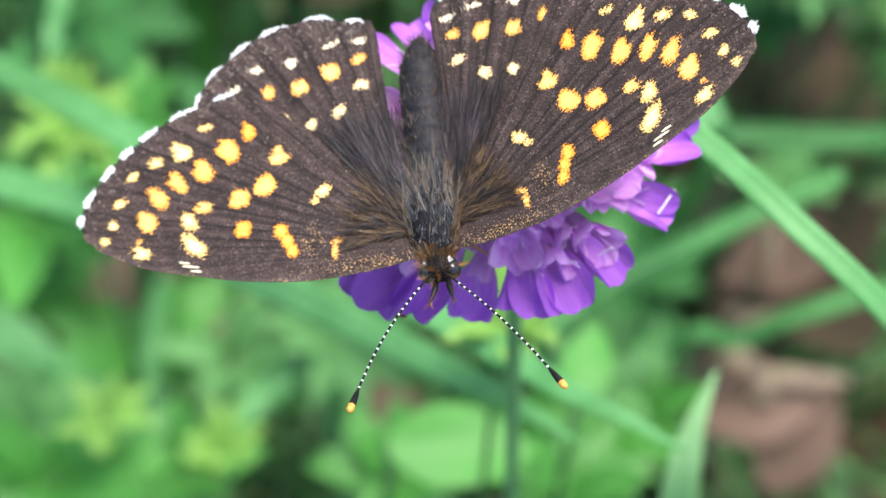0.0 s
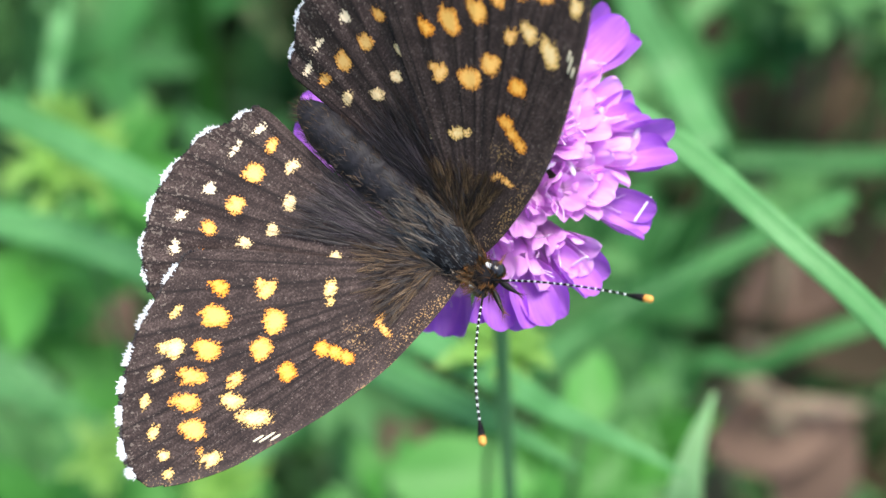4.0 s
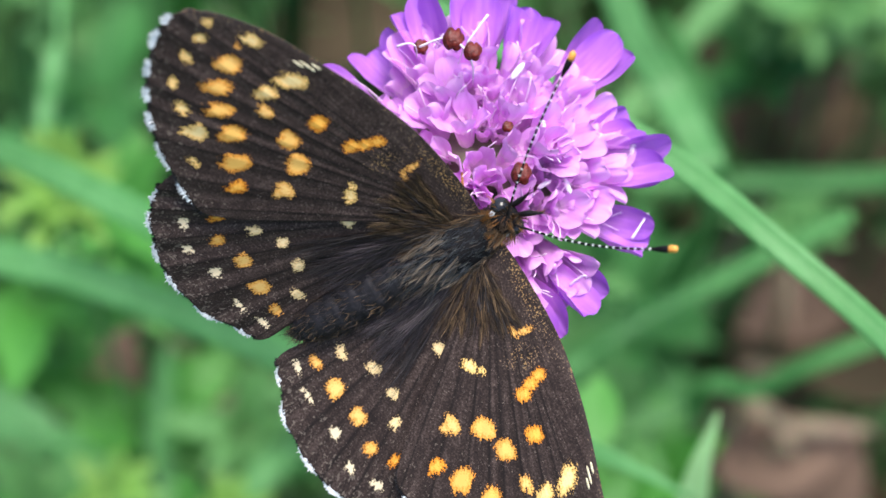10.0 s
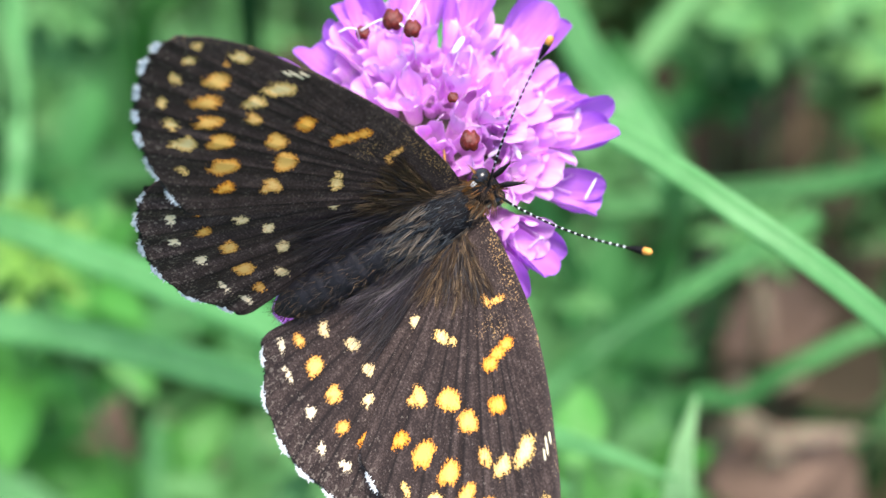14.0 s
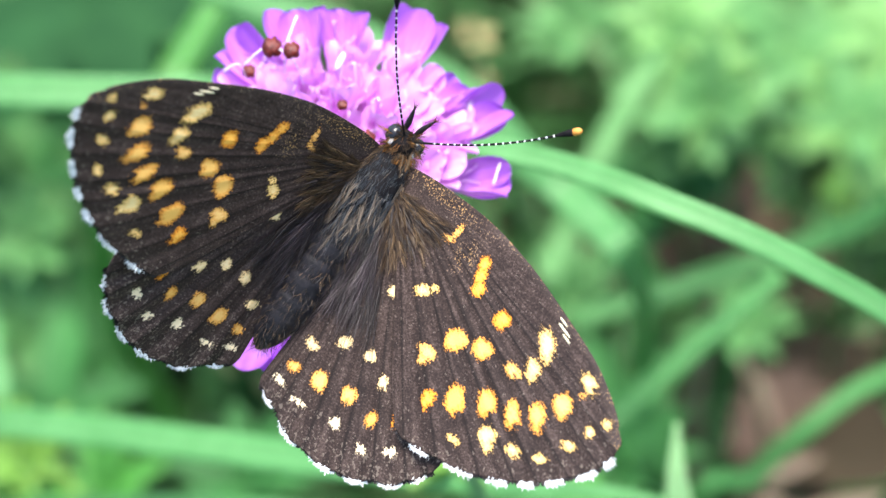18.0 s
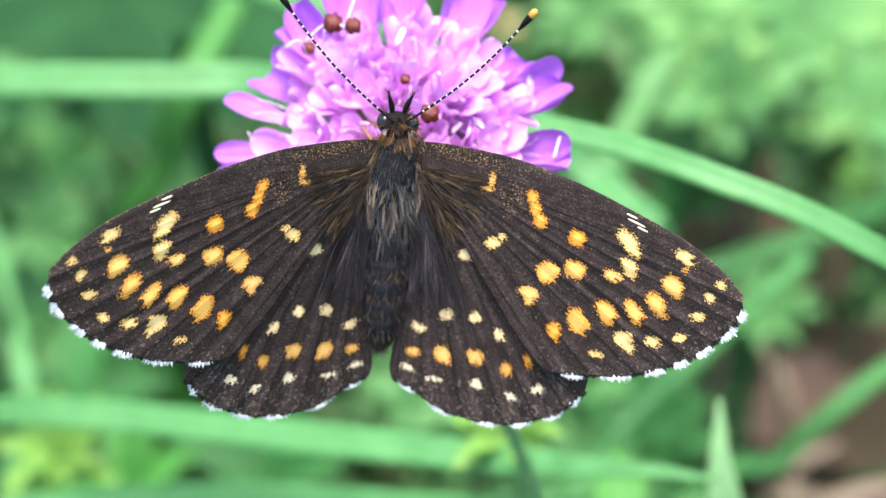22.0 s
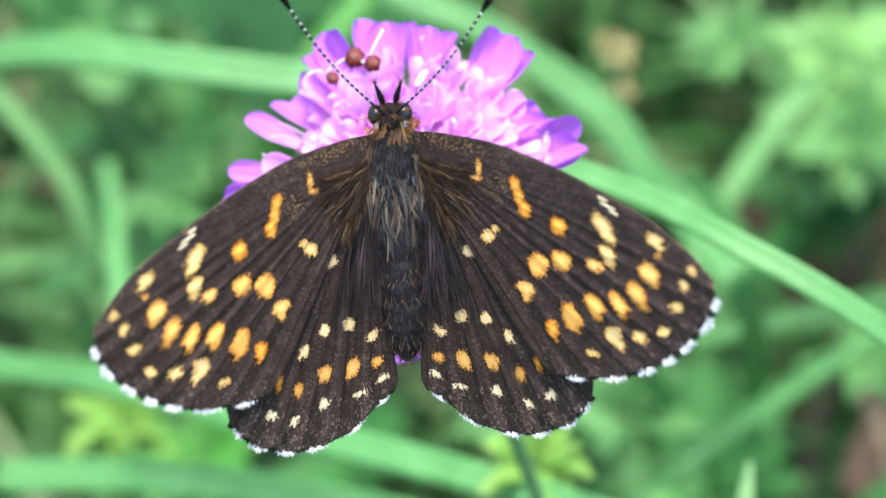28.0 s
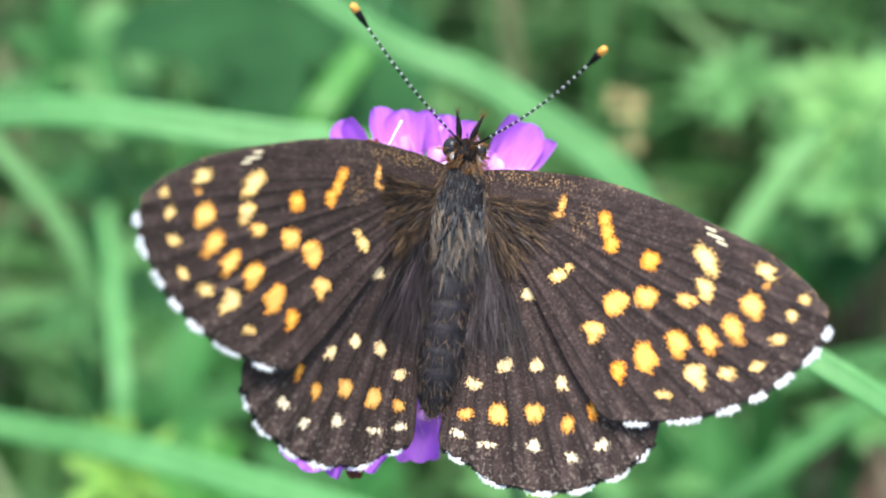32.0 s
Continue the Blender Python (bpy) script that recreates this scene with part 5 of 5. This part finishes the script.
    walk(feelers[1], [
        (0.0, feeler(1, 24.7, 26.9)), (0.5, feeler(1, 22.7, 36.5)), (1.0, feeler(1, 24.6, 40.4)), (1.5, feeler(1, 35.3, 39.7)),
        (2.0, feeler(1, 59.3, -13.5)), (2.5, feeler(1, 53.0, -1.7)), (4.5, feeler(1, 27.2, 53.9)), (5.0, feeler(1, 29.8, 54.5)),
        (5.5, feeler(1, 32.6, 48.2)), (6.0, feeler(1, 34.6, 50.3)), (6.5, feeler(1, 33.9, 48.6)), (7.0, feeler(1, 34.2, 45.9)),
        (7.5, feeler(1, 33.2, 39.8)), (8.0, feeler(1, 37.2, 26.9)), (8.5, feeler(1, 37.2, 24.9)), (9.0, feeler(1, 38.6, 20.3)),
        (9.5, feeler(1, 32.2, 24.5)), (10.0, feeler(1, 20.4, 33.4)), (10.5, feeler(1, 27.3, 25.1)), (11.0, feeler(1, 28.3, 20.5)),
        (11.5, feeler(1, 26.4, 29.3)), (12.0, feeler(1, 42.1, 22.8)), (12.5, feeler(1, 37.8, 26.7)), (13.0, feeler(1, 29.3, 38.4)),
        (13.5, feeler(1, 33.7, 36.5)), (15.5, feeler(1, 37.0, 40.6)), (16.0, feeler(1, 39.3, 37.7)), (16.5, feeler(1, 45.9, 22.3)),
        (17.0, feeler(1, 45.7, 26.1)), (17.5, feeler(1, 43.2, 40.0)), (18.0, feeler(1, 42.5, 38.4)), (18.5, feeler(1, 42.7, 26.3)),
        (19.0, feeler(1, 39.8, 21.9)), (19.5, feeler(1, 40.0, 18.4)), (20.0, feeler(1, 38.5, 18.3)), (20.5, feeler(1, 33.8, 21.0)),
        (21.0, feeler(1, 29.1, 23.3)), (21.5, feeler(1, 32.1, 18.0)), (22.0, feeler(1, 37.9, 16.7)), (22.5, feeler(1, 38.1, 15.9)),
        (23.0, feeler(1, 38.9, 11.3)), (23.5, feeler(1, 37.3, 14.1)), (24.0, feeler(1, 36.5, 18.6)), (24.5, feeler(1, 32.2, 30.1)),
        (26.5, feeler(1, 13.1, 52.3)), (27.0, feeler(1, 23.8, 58.6)), (27.5, feeler(1, 31.0, 43.9)), (28.0, feeler(1, 35.1, 27.6)),
        (28.5, feeler(1, 41.6, 13.5)), (29.0, feeler(1, 42.4, 9.4)), (29.5, feeler(1, 40.2, 14.9)), (30.0, feeler(1, 49.1, 17.5)),
        (30.5, feeler(1, 60.5, 23.3)), (31.0, feeler(1, 52.3, 36.8)), (31.5, feeler(1, 49.6, 40.0)), (32.0, feeler(1, 39.6, 49.2))])
    walk(feelers[-1], [
        (0.0, feeler(-1, 38.5, 4.1)), (0.5, feeler(-1, 42.5, 9.2)), (1.0, feeler(-1, 42.9, 13.3)), (1.5, feeler(-1, 50.4, 21.0)),
        (2.0, feeler(-1, 53.4, 21.4)), (2.5, feeler(-1, 48.4, 21.3)), (4.5, feeler(-1, 39.1, 19.7)), (5.0, feeler(-1, 34.2, 17.9)),
        (5.5, feeler(-1, 30.3, 14.9)), (6.0, feeler(-1, 30.4, 15.4)), (6.5, feeler(-1, 34.7, 17.6)), (7.0, feeler(-1, 35.5, 15.8)),
        (7.5, feeler(-1, 34.9, 10.6)), (8.0, feeler(-1, 31.1, 6.5)), (8.5, feeler(-1, 33.5, 4.3)), (9.0, feeler(-1, 34.5, 2.1)),
        (9.5, feeler(-1, 35.7, 4.4)), (10.0, feeler(-1, 37.6, 1.4)), (10.5, feeler(-1, 37.2, 3.1)), (11.0, feeler(-1, 40.1, 2.6)),
        (11.5, feeler(-1, 41.3, 4.5)), (12.0, feeler(-1, 33.4, 3.1)), (12.5, feeler(-1, 34.3, 4.8)), (13.0, feeler(-1, 38.9, 8.0)),
        (13.5, feeler(-1, 36.9, 11.2)), (15.5, feeler(-1, 39.5, 17.8)), (16.0, feeler(-1, 38.0, 26.3)), (16.5, feeler(-1, 36.1, 25.0)),
        (17.0, feeler(-1, 39.0, 26.1)), (17.5, feeler(-1, 40.2, 28.9)), (18.0, feeler(-1, 42.8, 28.6)), (18.5, feeler(-1, 35.8, 29.0)),
        (19.0, feeler(-1, 37.5, 31.1)), (19.5, feeler(-1, 37.0, 24.6)), (20.0, feeler(-1, 40.5, 18.8)), (20.5, feeler(-1, 41.9, 14.2)),
        (21.0, feeler(-1, 43.5, 8.6)), (21.5, feeler(-1, 43.9, 2.0)), (22.0, feeler(-1, 42.4, 4.6)), (22.5, feeler(-1, 41.0, 6.9)),
        (23.0, feeler(-1, 38.8, 8.4)), (23.5, feeler(-1, 39.2, 14.0)), (24.0, feeler(-1, 39.8, 17.3)), (24.5, feeler(-1, 42.7, 17.2)),
        (26.5, feeler(-1, 43.8, 8.3)), (27.0, feeler(-1, 45.2, 18.4)), (27.5, feeler(-1, 38.4, 23.2)), (28.0, feeler(-1, 31.2, 21.7)),
        (28.5, feeler(-1, 33.3, 22.0)), (29.0, feeler(-1, 29.8, 16.3)), (29.5, feeler(-1, 29.4, 24.1)), (30.0, feeler(-1, 28.2, 36.3)),
        (30.5, feeler(-1, 34.1, 41.6)), (31.0, feeler(-1, 37.7, 41.6)), (31.5, feeler(-1, 43.9, 41.4)), (32.0, feeler(-1, 51.1, 23.0))])
    walk(wings["right"][0], [
        (0.0, hinge(1, 5.1, 1.4)), (0.5, hinge(1, 6.6, 2.9)), (1.0, hinge(1, 5.3, 4.7)), (1.5, hinge(1, 11.4, 1.9)),
        (2.0, hinge(1, 15.5, 0.5)), (2.5, hinge(1, 14.6, -0.8)), (4.5, hinge(1, 34.3, 0.8)), (5.0, hinge(1, 41.7, -2.6)),
        (5.5, hinge(1, 42.0, -3.2)), (6.0, hinge(1, 42.5, -2.4)), (6.5, hinge(1, 38.2, 0.5)), (7.0, hinge(1, 39.5, 1.0)),
        (7.5, hinge(1, 37.1, 0.5)), (8.0, hinge(1, 25.7, 3.0)), (8.5, hinge(1, 27.2, 2.7)), (9.0, hinge(1, 28.6, 2.4)),
        (9.5, hinge(1, 37.4, 1.3)), (10.0, hinge(1, 24.5, -0.4)), (10.5, hinge(1, 22.8, -0.0)), (11.0, hinge(1, 35.9, -1.1)),
        (11.5, hinge(1, 59.2, -0.5)), (12.0, hinge(1, 40.3, 0.6)), (12.5, hinge(1, 40.2, 1.3)), (13.0, hinge(1, 52.9, -0.6)),
        (13.5, hinge(1, 43.3, -0.5)), (15.5, hinge(1, 43.4, -1.1)), (16.0, hinge(1, 41.5, 0.2)), (16.5, hinge(1, 35.2, -0.3)),
        (17.0, hinge(1, 39.9, 0.8)), (17.5, hinge(1, 47.9, 0.1)), (18.0, hinge(1, 42.3, 0.4)), (18.5, hinge(1, 32.3, -0.3)),
        (19.0, hinge(1, 34.4, 1.0)), (19.5, hinge(1, 27.5, 1.5)), (20.0, hinge(1, 24.9, 1.7)), (20.5, hinge(1, 20.2, 2.8)),
        (21.0, hinge(1, 23.3, 2.2)), (21.5, hinge(1, 31.8, 0.6)), (22.0, hinge(1, 30.4, 1.5)), (22.5, hinge(1, 38.5, 2.4)),
        (23.0, hinge(1, 31.4, 2.9)), (23.5, hinge(1, 21.1, 3.2)), (24.0, hinge(1, 32.7, 1.7)), (24.5, hinge(1, 39.0, 0.8)),
        (26.5, hinge(1, 33.0, -0.4)), (27.0, hinge(1, 37.4, 1.5)), (27.5, hinge(1, 32.3, 0.2)), (28.0, hinge(1, 45.1, 1.5)),
        (28.5, hinge(1, 19.2, 3.8)), (29.0, hinge(1, 26.5, 3.8)), (29.5, hinge(1, 14.4, 5.6)), (30.0, hinge(1, 25.6, 6.8)),
        (30.5, hinge(1, 32.3, 4.7)), (31.0, hinge(1, 29.4, 0.7)), (31.5, hinge(1, 34.5, 0.3)), (32.0, hinge(1, 37.1, -1.2))])
    walk(wings["left"][0], [
        (0.0, hinge(-1, 11.1, -5.0)), (0.5, hinge(-1, 14.0, -5.7)), (1.0, hinge(-1, 12.6, -7.2)), (1.5, hinge(-1, 18.3, -6.5)),
        (2.0, hinge(-1, 21.5, -4.3)), (2.5, hinge(-1, 19.6, -3.3)), (4.5, hinge(-1, 25.5, -0.8)), (5.0, hinge(-1, 32.4, 2.1)),
        (5.5, hinge(-1, 28.8, 3.3)), (6.0, hinge(-1, 29.2, 2.8)), (6.5, hinge(-1, 25.3, 0.9)), (7.0, hinge(-1, 26.0, 0.4)),
        (7.5, hinge(-1, 24.1, 0.1)), (8.0, hinge(-1, 10.6, 0.3)), (8.5, hinge(-1, 11.6, 2.3)), (9.0, hinge(-1, 12.6, 4.1)),
        (9.5, hinge(-1, 20.4, 1.8)), (10.0, hinge(-1, 11.4, 0.4)), (10.5, hinge(-1, 9.3, -0.2)), (11.0, hinge(-1, 17.3, -0.9)),
        (11.5, hinge(-1, 39.9, -0.8)), (12.0, hinge(-1, 20.2, -2.7)), (12.5, hinge(-1, 21.6, -2.0)), (13.0, hinge(-1, 35.8, -0.3)),
        (13.5, hinge(-1, 26.5, 0.2)), (15.5, hinge(-1, 28.6, -0.4)), (16.0, hinge(-1, 29.3, -1.0)), (16.5, hinge(-1, 25.2, -1.0)),
        (17.0, hinge(-1, 30.8, 0.0)), (17.5, hinge(-1, 38.8, 0.2)), (18.0, hinge(-1, 35.0, -0.7)), (18.5, hinge(-1, 24.0, -0.8)),
        (19.0, hinge(-1, 25.8, 0.2)), (19.5, hinge(-1, 20.3, 1.1)), (20.0, hinge(-1, 18.6, 1.8)), (20.5, hinge(-1, 14.5, 2.6)),
        (21.0, hinge(-1, 16.9, 2.2)), (21.5, hinge(-1, 26.0, 1.9)), (22.0, hinge(-1, 25.0, 0.5)), (22.5, hinge(-1, 32.3, -0.3)),
        (23.0, hinge(-1, 26.1, 1.5)), (23.5, hinge(-1, 18.3, 2.2)), (24.0, hinge(-1, 30.0, 2.5)), (24.5, hinge(-1, 36.3, 1.6)),
        (26.5, hinge(-1, 32.3, 1.4)), (27.0, hinge(-1, 36.4, 1.5)), (27.5, hinge(-1, 32.3, 0.8)), (28.0, hinge(-1, 43.6, 1.0)),
        (28.5, hinge(-1, 19.7, 1.8)), (29.0, hinge(-1, 28.2, 0.8)), (29.5, hinge(-1, 17.2, 1.5)), (30.0, hinge(-1, 27.1, -0.7)),
        (30.5, hinge(-1, 28.6, -2.3)), (31.0, hinge(-1, 25.3, 1.3)), (31.5, hinge(-1, 28.9, 2.0)), (32.0, hinge(-1, 32.7, 2.9))])
    walk(wings["right"][1], [
        (0.0, hinge(1, 3.4, 6.9, HIND)), (0.5, hinge(1, 5.1, 8.3, HIND)), (1.0, hinge(1, 3.9, 9.4, HIND)), (1.5, hinge(1, 9.1, 6.6, HIND)),
        (2.0, hinge(1, 13.1, 4.9, HIND)), (2.5, hinge(1, 12.3, 3.1, HIND)), (4.5, hinge(1, 31.7, 2.5, HIND)), (5.0, hinge(1, 39.2, -1.3, HIND)),
        (5.5, hinge(1, 39.2, -2.3, HIND)), (6.0, hinge(1, 39.6, -1.7, HIND)), (6.5, hinge(1, 35.6, 1.7, HIND)), (7.0, hinge(1, 36.9, 1.9, HIND)),
        (7.5, hinge(1, 34.2, 2.0, HIND)), (8.0, hinge(1, 22.8, 2.7, HIND)), (8.5, hinge(1, 24.1, 2.3, HIND)), (9.0, hinge(1, 25.5, 1.4, HIND)),
        (9.5, hinge(1, 34.6, 0.3, HIND)), (10.0, hinge(1, 21.7, -0.9, HIND)), (10.5, hinge(1, 20.5, -0.8, HIND)), (11.0, hinge(1, 33.5, -1.7, HIND)),
        (11.5, hinge(1, 56.1, -1.5, HIND)), (12.0, hinge(1, 37.5, -0.7, HIND)), (12.5, hinge(1, 37.5, 0.3, HIND)), (13.0, hinge(1, 50.1, -0.2, HIND)),
        (13.5, hinge(1, 40.6, -0.3, HIND)), (15.5, hinge(1, 40.7, 0.0, HIND)), (16.0, hinge(1, 38.9, 1.4, HIND)), (16.5, hinge(1, 32.5, 1.1, HIND)),
        (17.0, hinge(1, 37.1, 1.6, HIND)), (17.5, hinge(1, 45.3, 1.2, HIND)), (18.0, hinge(1, 39.8, 1.4, HIND)), (18.5, hinge(1, 29.7, 1.0, HIND)),
        (19.0, hinge(1, 31.8, 1.1, HIND)), (19.5, hinge(1, 24.7, 0.5, HIND)), (20.0, hinge(1, 22.1, 0.9, HIND)), (20.5, hinge(1, 17.5, 1.5, HIND)),
        (21.0, hinge(1, 20.7, 1.1, HIND)), (21.5, hinge(1, 29.0, -0.9, HIND)), (22.0, hinge(1, 28.0, -0.4, HIND)), (22.5, hinge(1, 36.0, 0.9, HIND)),
        (23.0, hinge(1, 28.7, 0.4, HIND)), (23.5, hinge(1, 18.5, 0.2, HIND)), (24.0, hinge(1, 30.2, -1.2, HIND)), (24.5, hinge(1, 36.4, -1.5, HIND)),
        (26.5, hinge(1, 30.5, -2.7, HIND)), (27.0, hinge(1, 34.9, -1.0, HIND)), (27.5, hinge(1, 30.0, -1.9, HIND)), (28.0, hinge(1, 42.6, -0.6, HIND)),
        (28.5, hinge(1, 16.8, 0.4, HIND)), (29.0, hinge(1, 24.5, 1.3, HIND)), (29.5, hinge(1, 12.2, 1.4, HIND)), (30.0, hinge(1, 23.3, 3.0, HIND)),
        (30.5, hinge(1, 30.4, 2.1, HIND)), (31.0, hinge(1, 26.9, -0.5, HIND)), (31.5, hinge(1, 31.8, -0.8, HIND)), (32.0, hinge(1, 34.4, -1.6, HIND))])
    walk(wings["left"][1], [
        (0.0, hinge(-1, 8.1, 0.4, HIND)), (0.5, hinge(-1, 11.2, -1.9, HIND)), (1.0, hinge(-1, 9.9, -3.7, HIND)), (1.5, hinge(-1, 16.3, -0.2, HIND)),
        (2.0, hinge(-1, 19.3, 1.2, HIND)), (2.5, hinge(-1, 17.4, 2.0, HIND)), (4.5, hinge(-1, 23.1, 0.8, HIND)), (5.0, hinge(-1, 29.7, 6.4, HIND)),
        (5.5, hinge(-1, 26.1, 7.2, HIND)), (6.0, hinge(-1, 26.6, 6.3, HIND)), (6.5, hinge(-1, 22.7, 3.7, HIND)), (7.0, hinge(-1, 23.5, 3.6, HIND)),
        (7.5, hinge(-1, 21.4, 2.4, HIND)), (8.0, hinge(-1, 8.0, 0.2, HIND)), (8.5, hinge(-1, 9.0, 2.0, HIND)), (9.0, hinge(-1, 9.9, 3.2, HIND)),
        (9.5, hinge(-1, 17.8, 1.9, HIND)), (10.0, hinge(-1, 9.0, -0.8, HIND)), (10.5, hinge(-1, 6.3, -2.7, HIND)), (11.0, hinge(-1, 14.8, -1.8, HIND)),
        (11.5, hinge(-1, 37.3, -0.2, HIND)), (12.0, hinge(-1, 17.8, -2.8, HIND)), (12.5, hinge(-1, 19.1, -2.8, HIND)), (13.0, hinge(-1, 33.3, 0.0, HIND)),
        (13.5, hinge(-1, 24.2, 0.2, HIND)), (15.5, hinge(-1, 25.9, -0.6, HIND)), (16.0, hinge(-1, 26.4, -1.6, HIND)), (16.5, hinge(-1, 22.6, -1.1, HIND)),
        (17.0, hinge(-1, 27.7, -1.5, HIND)), (17.5, hinge(-1, 35.6, -0.9, HIND)), (18.0, hinge(-1, 31.7, -1.5, HIND)), (18.5, hinge(-1, 21.5, -1.6, HIND)),
        (19.0, hinge(-1, 23.0, -2.1, HIND)), (19.5, hinge(-1, 17.5, -2.2, HIND)), (20.0, hinge(-1, 15.9, -2.1, HIND)), (20.5, hinge(-1, 11.6, -1.6, HIND)),
        (21.0, hinge(-1, 14.1, -1.6, HIND)), (21.5, hinge(-1, 23.3, -0.3, HIND)), (22.0, hinge(-1, 22.3, -2.2, HIND)), (22.5, hinge(-1, 29.1, -2.2, HIND)),
        (23.0, hinge(-1, 23.0, -0.9, HIND)), (23.5, hinge(-1, 15.4, -1.0, HIND)), (24.0, hinge(-1, 27.4, 0.0, HIND)), (24.5, hinge(-1, 33.5, 0.0, HIND)),
        (26.5, hinge(-1, 30.1, 0.1, HIND)), (27.0, hinge(-1, 33.5, -0.9, HIND)), (27.5, hinge(-1, 29.9, -0.8, HIND)), (28.0, hinge(-1, 40.8, -0.8, HIND)),
        (28.5, hinge(-1, 17.1, -2.0, HIND)), (29.0, hinge(-1, 25.8, -2.0, HIND)), (29.5, hinge(-1, 14.8, -3.1, HIND)), (30.0, hinge(-1, 24.4, -4.8, HIND)),
        (30.5, hinge(-1, 25.5, -4.6, HIND)), (31.0, hinge(-1, 22.1, -1.8, HIND)), (31.5, hinge(-1, 25.6, -0.7, HIND)), (32.0, hinge(-1, 29.4, 0.6, HIND))])


motions()
